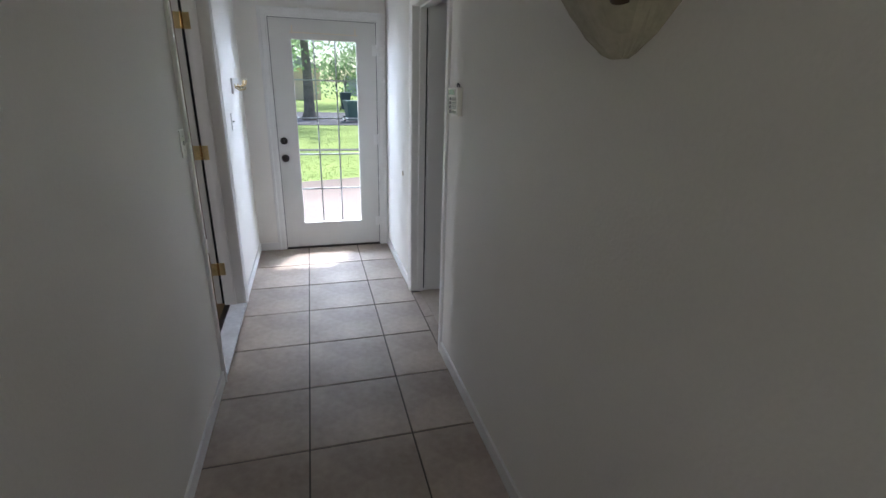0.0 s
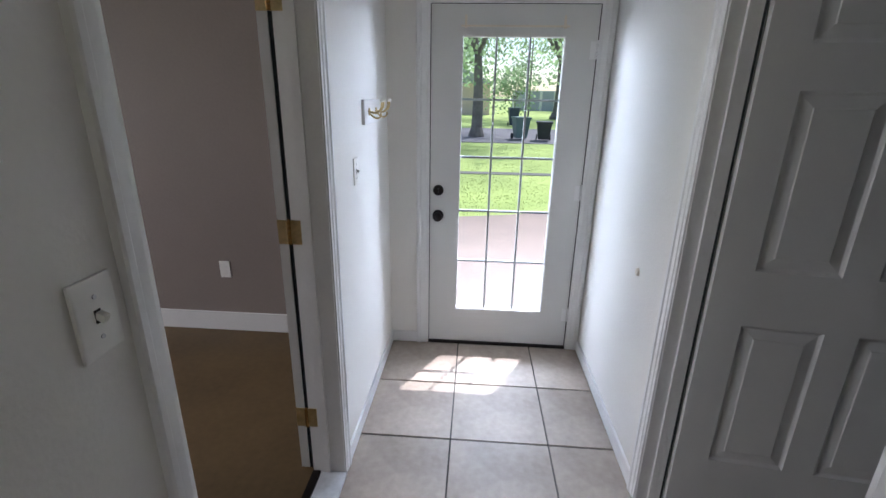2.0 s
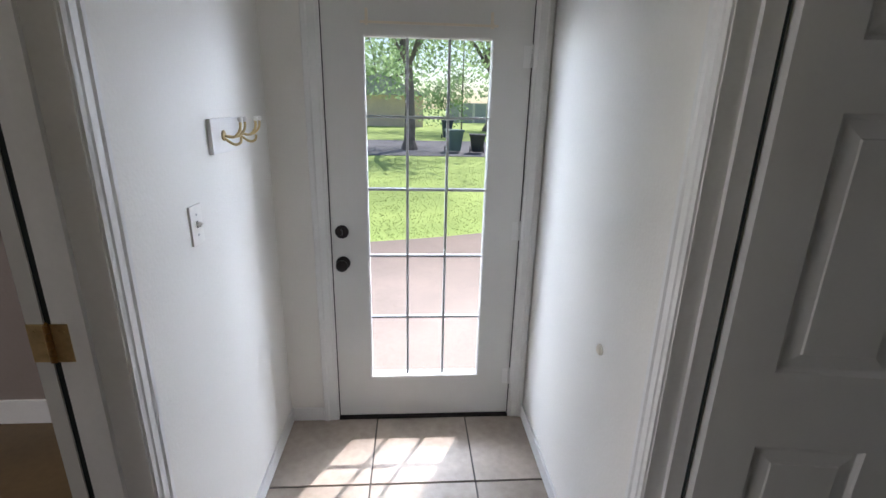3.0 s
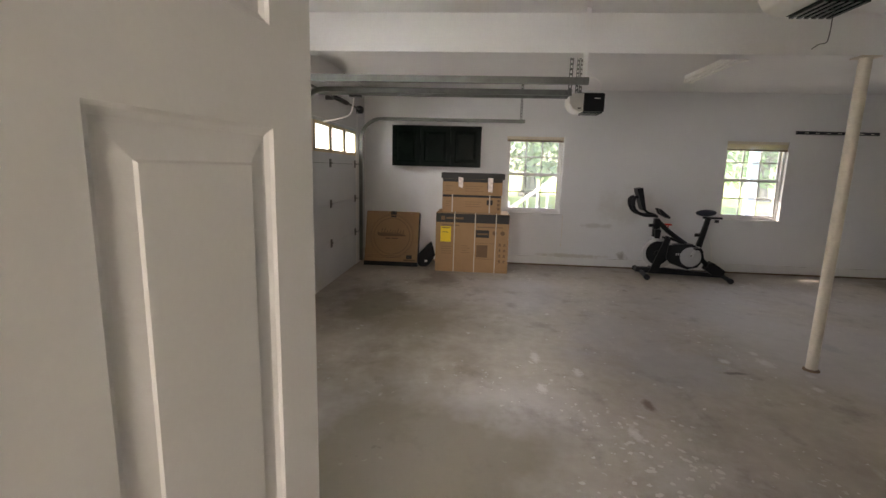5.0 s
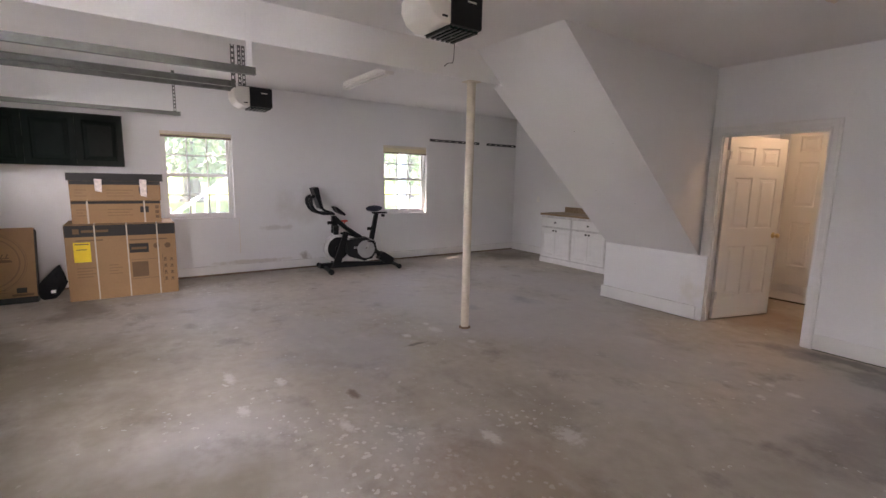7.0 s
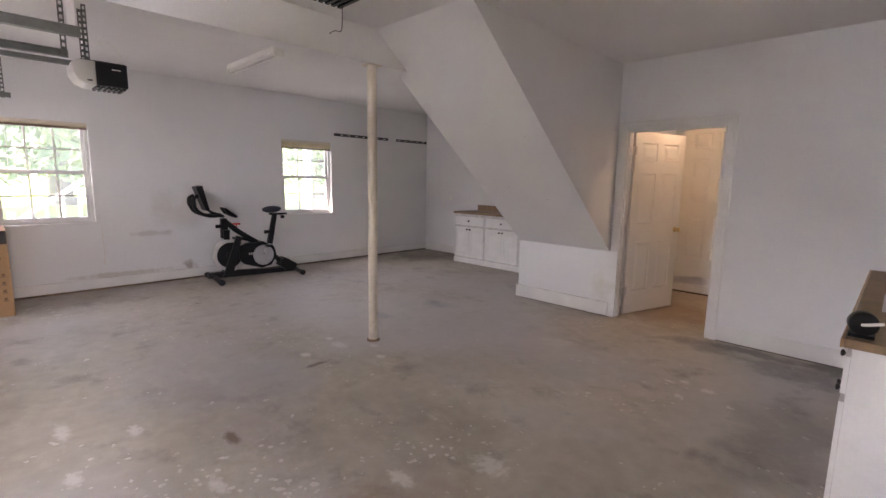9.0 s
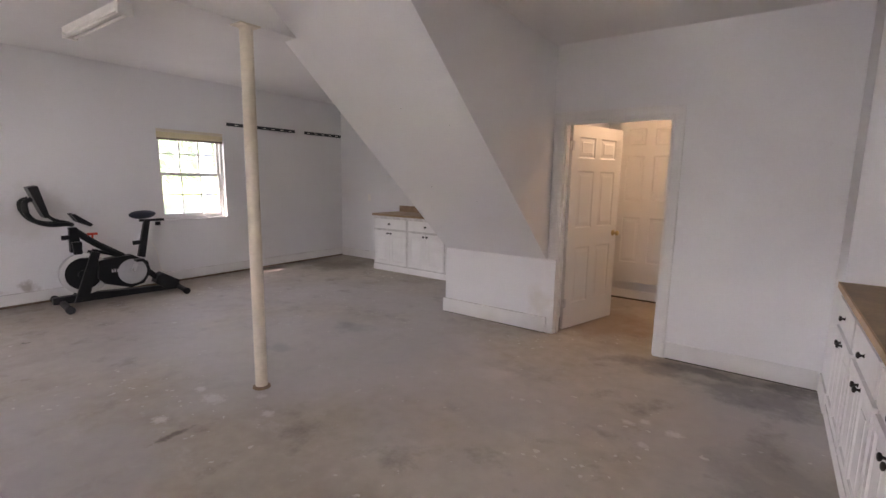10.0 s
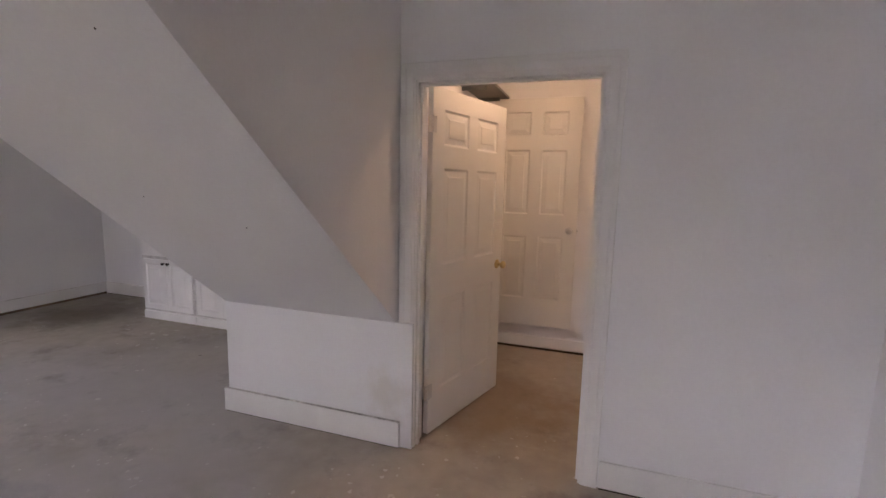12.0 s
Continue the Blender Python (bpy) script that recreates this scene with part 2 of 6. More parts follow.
M_CONC = concrete()
stains_and_shading(M_CONC, [
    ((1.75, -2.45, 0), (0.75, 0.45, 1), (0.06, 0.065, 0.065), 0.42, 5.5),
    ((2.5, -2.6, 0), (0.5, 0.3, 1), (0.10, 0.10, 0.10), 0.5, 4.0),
    ((1.65, -1.2, 0), (0.5, 1.0, 1), (0.09, 0.09, 0.085), 0.35, 4.5),
    ((6.0, 3.6, 0), (1.3, 0.9, 1), (0.10, 0.085, 0.05), 0.65, 1.6),
    ((7.3, 2.9, 0), (0.9, 0.5, 1), (0.12, 0.09, 0.06), 0.6, 2.5),
    # small dark patch south of the post
    ((5.15, -1.75, 0), (0.35, 0.25, 1), (0.07, 0.07, 0.07), 0.7, 4.0),
    ((7.9, -3.9, 0), (0.9, 0.9, 1), (0.13, 0.11, 0.07), 0.6, 2.0),
    ((2.4, 1.0, 0), (1.3, 1.0, 1), (0.27, 0.19, 0.13), 0.5, 1.2),
    ((3.2, 1.2, 0), (1.1, 0.5, 1), (0.60, 0.57, 0.53), 0.22, 17.0),
    ((2.6, 2.2, 0), (0.9, 0.7, 1), (0.58, 0.55, 0.51), 0.2, 19.0),
    # purple-grey sheen of the windows, painted into the floor colour
    ((4.9, 0.9, 0), (1.6, 1.0, 1), (0.40, 0.385, 0.40), 0.5, 1.5),
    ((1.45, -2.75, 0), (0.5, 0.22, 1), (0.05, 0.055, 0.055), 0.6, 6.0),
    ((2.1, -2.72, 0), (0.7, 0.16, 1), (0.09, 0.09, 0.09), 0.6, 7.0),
    ((3.5, -1.63, 0), (0.5, 0.22, 1), (0.60, 0.57, 0.54), 0.5, 4.0),
    ((5.25, -0.97, 0), (0.24, 0.16, 1), (0.16, 0.15, 0.145), 0.75, 5.0),
    ((3.88, 1.17, 0), (0.16, 0.06, 1), (0.14, 0.09, 0.06), 0.8, 9.0),
    ((4.51, 0.28, 0), (0.05, 0.20, 1), (0.12, 0.095, 0.075), 0.8, 20.0),
    ((4.76, -0.11, 0), (0.163, 0.112, 1), (0.66, 0.63, 0.60), 0.65, 26.0),
    ((4.29, -0.215, 0), (0.088, 0.062, 1), (0.66, 0.63, 0.60), 0.65, 26.0),
    ((4.97, -0.13, 0), (0.088, 0.062, 1), (0.66, 0.63, 0.60), 0.65, 26.0),
    ((4.54, -0.33, 0), (0.075, 0.062, 1), (0.66, 0.63, 0.60), 0.65, 26.0),
    ((4.75, 0.23, 0), (0.1, 0.075, 1), (0.66, 0.63, 0.60), 0.65, 26.0),
    ((2.41, -1.53, 0), (0.075, 0.05, 1), (0.66, 0.63, 0.60), 0.65, 26.0),
    ((2.14, -1.55, 0), (0.088, 0.075, 1), (0.66, 0.63, 0.60), 0.65, 26.0),
    ((2.32, -1.6, 0), (0.062, 0.05, 1), (0.66, 0.63, 0.60), 0.65, 26.0),
    ((2.27, -1.315, 0), (0.062, 0.05, 1), (0.66, 0.63, 0.60), 0.65, 26.0),
    ((2.68, 0.29, 0), (0.175, 0.138, 1), (0.66, 0.63, 0.60), 0.65, 26.0),
    ((2.93, 0.7, 0), (0.163, 0.075, 1), (0.66, 0.63, 0.60), 0.65, 26.0),
    ((3.51, 1.38, 0), (0.15, 0.062, 1), (0.66, 0.63, 0.60), 0.65, 26.0),
    ((4.61, 1.86, 0), (0.2, 0.062, 1), (0.66, 0.63, 0.60), 0.65, 26.0),
    ((4.03, 1.87, 0), (0.15, 0.062, 1), (0.66, 0.63, 0.60), 0.65, 26.0),
    ((4.35, 1.55, 0), (0.125, 0.062, 1), (0.66, 0.63, 0.60), 0.65, 26.0),
    ((3.0, -3.6, 0), (0.9, 0.9, 1), (0.25, 0.17, 0.10), 0.6, 2.0),
    # grey-lilac tone, with extra brightness painted in where the middle floor is lit
    ((5.0, -1.3, 0), (3.2, 2.4, 1), (0.48, 0.46, 0.47), 0.6, 0.6),
    ((3.4, -1.4, 0), (1.6, 1.2, 1), (0.47, 0.45, 0.45), 0.45, 1.3),
    # tan-olive discolouration, deepened to darken floor that is lit too brightly here
    ((3.0, 2.9, 0), (2.6, 1.7, 1), (0.15, 0.125, 0.075), 0.75, 0.7),
    ((5.2, 3.0, 0), (1.6, 1.3, 1), (0.17, 0.14, 0.085), 0.6, 1.1),
])
stains_and_shading(M_WALL, [
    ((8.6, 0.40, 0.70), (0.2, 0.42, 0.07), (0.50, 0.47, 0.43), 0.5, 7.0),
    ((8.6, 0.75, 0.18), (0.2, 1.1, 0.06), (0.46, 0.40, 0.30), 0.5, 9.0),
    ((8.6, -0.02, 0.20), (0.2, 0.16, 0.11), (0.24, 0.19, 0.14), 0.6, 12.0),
    # three areas faintly darker than the paint
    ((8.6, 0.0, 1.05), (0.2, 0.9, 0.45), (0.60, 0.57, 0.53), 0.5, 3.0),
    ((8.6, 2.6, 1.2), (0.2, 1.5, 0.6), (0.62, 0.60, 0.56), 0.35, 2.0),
    ((3.6, -2.86, 0.3), (0.25, 0.2, 0.3), (0.62, 0.58, 0.50), 0.5, 5.0),
])

# ---- mesh helpers ----
def obj(name, bm, material, parent=None, label="", category="", group="", kind=""):
    me = bpy.data.meshes.new(name)
    bmesh.ops.recalc_face_normals(bm, faces=bm.faces)
    bm.to_mesh(me)
    bm.free()
    me.materials.append(material)
    ob = new(name, me)
    if parent is not None:
        ob.parent = parent
    return tagged(ob, label, category, group, kind)


def part(name, bm, material, parent, label=""):
    return obj(name, bm, material, parent, label)


def thing(name, m, label, category, group="", kind=""):
    ob = new(name)
    ob.empty_display_size = 0.1
    ob.matrix_basis = m
    return tagged(ob, label, category, group, kind)


def smooth(ob):
    for p in ob.data.polygons:
        p.use_smooth = True
    return ob


def box(bm, x0, x1, y0, y1, z0, z1, bevel=0.0, m=None):
    v = [bm.verts.new(p) for p in ((x0, y0, z0), (x1, y0, z0), (x1, y1, z0), (x0, y1, z0), (x0, y0, z1), (x1, y0, z1), (x1, y1, z1), (x0, y1, z1))]
    fs = [bm.faces.new([v[i] for i in q]) for q in ((0, 3, 2, 1), (4, 5, 6, 7), (0, 1, 5, 4), (1, 2, 6, 5), (2, 3, 7, 6), (3, 0, 4, 7))]
    if bevel:
        es = list({e for f in fs for e in f.edges})
        r = bmesh.ops.bevel(bm, geom=es, offset=bevel, segments=2, profile=0.7, affect="EDGES")
        v = list({w for f in r["faces"] for w in f.verts})
    if m is not None:
        bmesh.ops.transform(bm, matrix=m, verts=v)
    return v


def boxed(*a, bevel=0.0, m=None):
    bm = bmesh.new()
    box(bm, *a, bevel=bevel, m=m)
    return bm


def cyl(bm, p, q, r, r2=None, n=20, caps=True):
    p, q = Vector(p), Vector(q)
    d = q - p
    m = Matrix.Translation((p + q) / 2) @ d.to_track_quat("Z", "Y").to_matrix().to_4x4()
    return bmesh.ops.create_cone(bm, cap_ends=caps, segments=n, radius1=r, radius2=r if r2 is None else r2, depth=d.length, matrix=m)["verts"]


def lathe(bm, prof, m=Matrix(), n=24):
    """prof: list of (radius, height) turned round the z axis."""
    rings = []
    for r, z in prof:
        rings.append([bm.verts.new(m @ Vector((r * math.cos(2 * math.pi * i / n), r * math.sin(2 * math.pi * i / n), z))) for i in range(n)])
    for a, b in zip(rings, rings[1:]):
        for i in range(n):
            bm.faces.new((a[i], a[(i + 1) % n], b[(i + 1) % n], b[i]))
    bm.faces.new(rings[0])
    bm.faces.new(rings[-1])


def tube(bm, pts, r, n=10, steps=6):
    """A round bar along a smooth curve through the points."""
    pts = [Vector(p) for p in pts]
    line = []
    for i in range(len(pts) - 1):
        p0, p1, p2, p3 = pts[max(i - 1, 0)], pts[i], pts[i + 1], pts[min(i + 2, len(pts) - 1)]
        for k in range(steps):
            t = k / steps
            line.append(0.5 * ((2 * p1) + (p2 - p0) * t + (2 * p0 - 5 * p1 + 4 * p2 - p3) * t * t + (3 * p1 - p0 - 3 * p2 + p3) * t ** 3))
    line.append(pts[-1])
    rings = []
    up = Vector((0.13, 0.37, 1)).normalized()
    for i, p in enumerate(line):
        d = (line[min(i + 1, len(line) - 1)] - line[max(i - 1, 0)]).normalized()
        s = d.cross(up).normalized()
        w = s.cross(d).normalized()
        rings.append([bm.verts.new(p + r * (math.cos(2 * math.pi * k / n) * s + math.sin(2 * math.pi * k / n) * w)) for k in range(n)])
    for a, b in zip(rings, rings[1:]):
        for k in range(n):
            bm.faces.new((a[k], a[(k + 1) % n], b[(k + 1) % n], b[k]))
    bm.faces.new(rings[0])
    bm.faces.new(rings[-1])


def prism(bm, outline, axis, a, b):
    """A flat outline pushed along an axis (0, 1, 2) from a to b; the outline is in the other two axes."""
    def at(p, h):
        c = list(p)
        c.insert(axis, h)
        return bm.verts.new(c)
    lo, hi = [at(p, a) for p in outline], [at(p, b) for p in outline]
    bm.faces.new(lo)
    bm.faces.new(hi)
    for i in range(len(outline)):
        j = (i + 1) % len(outline)
        bm.faces.new((lo[i], lo[j], hi[j], hi[i]))


def walled(bm, whole, holes):
    """A block with box-shaped holes, faces only where solid meets air."""
    cuts = []
    for a in range(3):
        c = {whole[2 * a], whole[2 * a + 1]}
        for h in holes:
            c |= {min(max(h[2 * a + k], whole[2 * a]), whole[2 * a + 1]) for k in (0, 1)}
        cuts.append(sorted(c))
    n = [len(c) - 1 for c in cuts]

    def full(i):
        if any(i[a] < 0 or i[a] >= n[a] for a in range(3)):
            return False
        mid = [(cuts[a][i[a]] + cuts[a][i[a] + 1]) / 2 for a in range(3)]
        return not any(all(h[2 * a] < mid[a] < h[2 * a + 1] for a in range(3)) for h in holes)
    verts = {}

    def vert(k):
        if k not in verts:
            verts[k] = bm.verts.new([cuts[a][k[a]] for a in range(3)])
        return verts[k]
    for i in np.ndindex(*n):
        if not full(i):
            continue
        for a in range(3):
            for s in (0, 1):
                j = list(i)
                j[a] += 1 if s else -1
                if full(j):
                    continue
                b, c = (a + 1) % 3, (a + 2) % 3
                quad = []
                for db, dc in ((0, 0), (1, 0), (1, 1), (0, 1)):
                    k = [0, 0, 0]
                    k[a], k[b], k[c] = i[a] + s, i[b] + db, i[c] + dc
                    quad.append(vert(tuple(k)))
                bm.faces.new(quad if s else quad[::-1])


def wall(name, whole, holes, material, label, category="wall"):
    bm = bmesh.new()
    walled(bm, whole, holes)
    return obj(name, bm, material, None, label, category, kind="structure")


# ---- plan ----
HL, HR = -0.60, 0.635            # hall walls
HRG = 0.765                      # garage face of the wall between hall and garage
HLR = -0.735                     # room face of the hall's other wall
Y1 = 4.0                         # inner face of the front door's wall
GX, GY0, GY1 = 8.605, -4.745, 4.34
ODY = -2.865                     # wall with the store room's door
CN, CF = 2.745, 2.85             # ceilings of the near and far bay
BX0, BX1, BZ = 4.62, 4.78, 2.46  # beam
LD0, LD1 = 1.91, 2.85            # doorway to the room
RD0, RD1 = 1.935, 2.82           # doorway to the garage
OD0, OD1 = 2.515, 3.47            # doorway to the store room
HC = 2.44                        # hall ceiling
DH = 2.05

# ---- structure: walls ----
wall("wall_hall_west", (HLR, HL, -2.4, Y1, 0, HC), [(HLR - 1, HL + 1, LD0, LD1, -1, DH)], M_HALL, "off-white painted hall wall with an open doorway")
wall("wall_hall_east", (HR, HRG, -2.4, Y1, 0, CN), [(HR - 1, HRG + 1, RD0, RD1, -1, DH)], M_HALL, "off-white painted wall between hall and garage")
wall("wall_front", (HL, HR, Y1, Y1 + 0.14, 0, HC), [(-0.365, 0.565, 3, 6, -1, 2.06)], M_HALL, "off-white wall round the front door")
# unseen opening, added only to let the hall end fill lamp in
wall("wall_hall_end", (HLR, HRG, -2.52, -2.4, 0, HC), [(-0.45, 0.45, -3, -2, 0.9, 2.0)], M_HALL, "off-white wall closing the hall with an added unseen opening")
wall("ceiling_hall", (HL, HR, -2.4, Y1, HC, HC + 0.08), [], M_CEIL, "plain white hall ceiling", "ceiling")
wall("wall_room_north", (-4.5, HLR, 4.03, 4.15, 0, HC), [], M_ROOM, "taupe painted room wall above a white baseboard")
wall("wall_room_south", (-4.5, HLR, 0.0, 0.12, 0, HC), [], M_ROOM, "taupe painted room wall")
wall("wall_room_west", (-4.62, -4.5, 0.0, 4.15, 0, HC), [(-5, -4, 1.6, 2.9, 0.9, 2.1)], M_ROOM, "taupe painted room wall with a window opening")
wall("ceiling_room", (-4.5, HLR, 0.12, 4.03, HC, HC + 0.08), [], M_CEIL, "plain white room ceiling", "ceiling")
W1 = (1.045, 1.968, 0.885, 2.12)
W2 = (-2.42, -1.49, 0.885, 2.12)
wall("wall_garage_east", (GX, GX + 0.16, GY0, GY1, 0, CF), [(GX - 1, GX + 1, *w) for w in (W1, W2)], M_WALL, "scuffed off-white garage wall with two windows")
GD0, GD1, GDH = 5.56, 8.06, 2.13
wall("wall_garage_north", (HRG, GX + 0.16, GY1, GY1 + 0.16, 0, CF), [(GD0, GD1, 4, 5, -1, GDH), (1.92, 1.92 + GD1 - GD0, 4, 5, -1, GDH)], M_WALL, "off-white garage wall round the two overhead doors")
wall("wall_garage_south", (4.78, GX + 0.16, GY0 - 0.14, GY0, 0, CF), [], M_WALL, "off-white back wall of the garage")
wall("wall_garage_store", (1.0, 3.555, ODY - 0.12, ODY, 0, CN), [(OD0, OD1, -4, -2, -1, 2.06)], M_WALL, "off-white wall with the open store room doorway")
wall("wall_corner_chase", (HRG, 1.38, ODY, -2.425, 0, CN), [], M_WALL, "off-white boxed-in corner beside the worktop")
wall("ceiling_garage_near", (HRG, BX0, ODY, GY1, CN, CN + 0.2), [], M_CEIL, "plain off-white garage ceiling of the near bay", "ceiling")
wall("ceiling_garage_far", (BX1, GX, GY0, GY1, CF, CF + 0.1), [], M_CEIL, "plain off-white garage ceiling of the far bay", "ceiling")
wall("beam", (BX0, BX1, -2.8, GY1, BZ, CF + 0.1), [], M_CEIL, "boxed-in off-white ceiling beam", "beam")
# stair enclosure with its sloping underside
SX0, SX1 = 3.555, 4.755
TAN = 0.833
SZ0 = 0.742
bm = bmesh.new()
ytop = ODY + 0.03 + (CN - SZ0) / TAN
prism(bm, [(ODY + 0.03, SZ0), (ytop, CN), (ODY + 0.03, CN)], 0, SX0, BX0)
obj("wall_stair_soffit", bm, M_WALL, None, "off-white sloping underside of a boxed-in stair", "stair", kind="structure")
bm = bmesh.new()
yt2 = ODY + 0.03 + (BZ - SZ0) / TAN
prism(bm, [(ODY + 0.03, SZ0), (yt2, BZ), (ODY + 0.03, BZ)], 0, BX0, SX1)
obj("wall_stair_soffit_edge", bm, M_WALL, None, "off-white sloping underside of a boxed-in stair", "stair", kind="structure")
wall("wall_stair_knee", (SX0 - 0.1, 4.758, GY0, ODY + 0.03, 0, SZ0), [(SX0 - 0.1, 4.66, -5, ODY - 0.09, -1, 3)], M_WALL, "low off-white knee wall under the stair")
wall("wall_stair_side", (4.66, SX1, GY0, ODY + 0.03, SZ0, CF), [], M_WALL, "off-white side of the boxed-in stair")
wall("wall_stair_cheek", (SX0 - 0.0, SX0 + 0.1, ODY - 0.12, ODY + 0.028, SZ0, CN), [], M_WALL, "off-white side of the boxed-in stair")
# store room
wall("wall_store_south", (1.9, 4.66, -4.92, -4.80, 0, 2.6), [], M_WALL, "off-white store room wall in warm light")
wall("wall_store_west", (1.78, 1.9, -4.92, ODY - 0.12, 0, 2.6), [], M_WALL, "off-white store room wall")
wall("ceiling_store", (1.9, 3.62, -4.8, ODY - 0.12, 2.6, 2.7), [], M_CEIL, "plain store room ceiling", "ceiling")
wall("wall_store_east", (3.62, 3.74, -4.8, ODY - 0.12, 0, 2.6), [], M_WALL, "off-white store room wall")
# floors
wall("floor_hall", (HLR, 0.705, -2.4, 4.14, -0.12, -0.006), [], M_GROUT, "beige square floor tiles with dark grout", "floor")
wall("floor_room", (-4.62, HLR, 0.0, 4.15, -0.12, -0.004), [], M_WOODFLOOR, "dark brown floor of the side room", "floor")
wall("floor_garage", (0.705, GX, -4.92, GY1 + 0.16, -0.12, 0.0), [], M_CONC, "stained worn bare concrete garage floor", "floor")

# ---- doors, casings and trim ----
def panel_side(bm, w, h, rects, y, s):
    """One face of a panelled leaf: flat stiles and rails, each panel sunk and then raised to a flat field."""
    xs = sorted({0.0, w} | {v for r in rects for v in (r[0], r[1])})
    zs = sorted({0.0, h} | {v for r in rects for v in (r[2], r[3])})
    for i in range(len(xs) - 1):
        for k in range(len(zs) - 1):
            cx, cz = (xs[i] + xs[i + 1]) / 2, (zs[k] + zs[k + 1]) / 2
            inside = any(r[0] < cx < r[1] and r[2] < cz < r[3] for r in rects)
            if not inside:
                bm.faces.new([bm.verts.new((x, y, z)) for x, z in ((xs[i], zs[k]), (xs[i + 1], zs[k]), (xs[i + 1], zs[k + 1]), (xs[i], zs[k + 1]))])
    for x0, x1, z0, z1 in rects:
        rings = []
        for inset, depth in ((0, 0), (0.004, 0.004), (0.011, 0.008), (0.016, 0.008), (0.046, 0.0035), (0.049, 0.001)):
            d = y - s * depth
            rings.append([bm.verts.new((x, d, z)) for x, z in ((x0 + inset, z0 + inset), (x1 - inset, z0 + inset), (x1 - inset, z1 - inset), (x0 + inset, z1 - inset))])
        for a, b in zip(rings, rings[1:]):
            for q in range(4):
                bm.faces.new((a[q], a[(q + 1) % 4], b[(q + 1) % 4], b[q]))
        bm.faces.new(rings[-1])


def six_panel(w, h=2.03, t=0.035, st=0.115, mu=0.105, lead=0.0):
    pw = (w - 2 * st - mu) / 2
    cols = ((st + lead, st + pw), (st + pw + mu, w - st))
    rows = ((0.255, 0.825), (1.025, 1.587), (1.715, 1.915))
    rects = [(*c, *r) for c in cols for r in rows]
    bm = bmesh.new()
    panel_side(bm, w, h, rects, 0.0, -1)
    panel_side(bm, w, h, rects, t, 1)
    for x in (0, w):
        bm.faces.new([bm.verts.new(p) for p in ((x, 0, 0), (x, t, 0), (x, t, h), (x, 0, h))])
    for z in (0, h):
        bm.faces.new([bm.verts.new(p) for p in ((0, 0, z), (w, 0, z), (w, t, z), (0, t, z))])
    bmesh.ops.remove_doubles(bm, verts=bm.verts, dist=0.0001)
    return bm


def hinge(parent, m, material, label="", h=0.09):
    bm = bmesh.new()
    box(bm, 0.004, 0.036, -0.0015, 0.0015, 0, h)
    box(bm, -0.036, -0.004, -0.0015, 0.0015, 0, h)
    for x in (-0.026, -0.014, 0.014, 0.026):
        for z in (0.2, 0.5, 0.8):
            cyl(bm, (x, -0.0025, h * z), (x, 0.0005, h * z), 0.0035, n=10)
    bm.transform(m)
    ob = part("hinge", bm, material, parent, label)
    bm = bmesh.new()
    for k in range(5):
        cyl(bm, (0, -0.003, h * k / 5 + 0.0008), (0, -0.003, h * (k + 1) / 5 - 0.0008), 0.0062, n=12)
    cyl(bm, (0, -0.003, h), (0, -0.003, h + 0.006), 0.004, 0.002, n=10)
    bm.transform(m)
    part("knuckle", bm, M_ANTIQUE if material is M_BRASS else material, ob)
    return ob


def knob(parent, m, material, label="round door knob", r=0.027):
    """Round knob whose rose lies in the local xy plane and which stands out along z."""
    bm = bmesh.new()
    lathe(bm, [(0.001, 0), (0.033, 0), (0.033, 0.004), (0.026, 0.009), (0.012, 0.012), (0.011, 0.028), (0.016, 0.034), (r * 0.93, 0.042), (r, 0.052), (r * 0.9, 0.062), (r * 0.5, 0.067), (0.001, 0.068)], m)
    bmesh.ops.remove_doubles(bm, verts=bm.verts, dist=0.0001)
    return smooth(part("knob", bm, material, parent, label))


FACE = pose(0, 0, 0, 90, 0, 0)       # local z turned to -y
BACK = pose(0, 0, 0, -90, 0, 0)      # local z turned to +y


def panel_door(name, m, w, label, knob_mat, hinge_mat, knob_z=0.93, knob_label="round brass door knob", hinges=(0.22, 0.98, 1.76), hinge_x=-0.001, hinge_y=0.0, h=2.03, st=0.115, mu=0.105, lead=0.0):
    d = thing(name, m, label, "door", kind="structure")
    part("leaf", six_panel(w, h, st=st, mu=mu, lead=lead), M_DOOR, d)
    knob(d, Matrix.Translation((w - 0.062, 0, knob_z)) @ FACE, knob_mat, knob_label)
    knob(d, Matrix.Translation((w - 0.062, 0.035, knob_z)) @ BACK, knob_mat, knob_label)
    bm = boxed(w, w + 0.002, 0.006, 0.029, knob_z - 0.03, knob_z + 0.03)
    box(bm, w + 0.002, w + 0.011, 0.011, 0.024, knob_z - 0.009, knob_z + 0.009, 0.002)
    part("latch", bm, knob_mat, d)
    for z in hinges:
        hinge(d, Matrix.Translation((hinge_x, hinge_y, z)), hinge_mat)
    return d


def jamb_hinges(door, x, y, turn, heights, material, label=""):
    """Hinges with one half on the door frame's face and the pin at the leaf's edge."""
    for z in heights:
        hinge(door, door.matrix_basis.inverted() @ pose(x, y, z, 0, 0, turn), material, label)


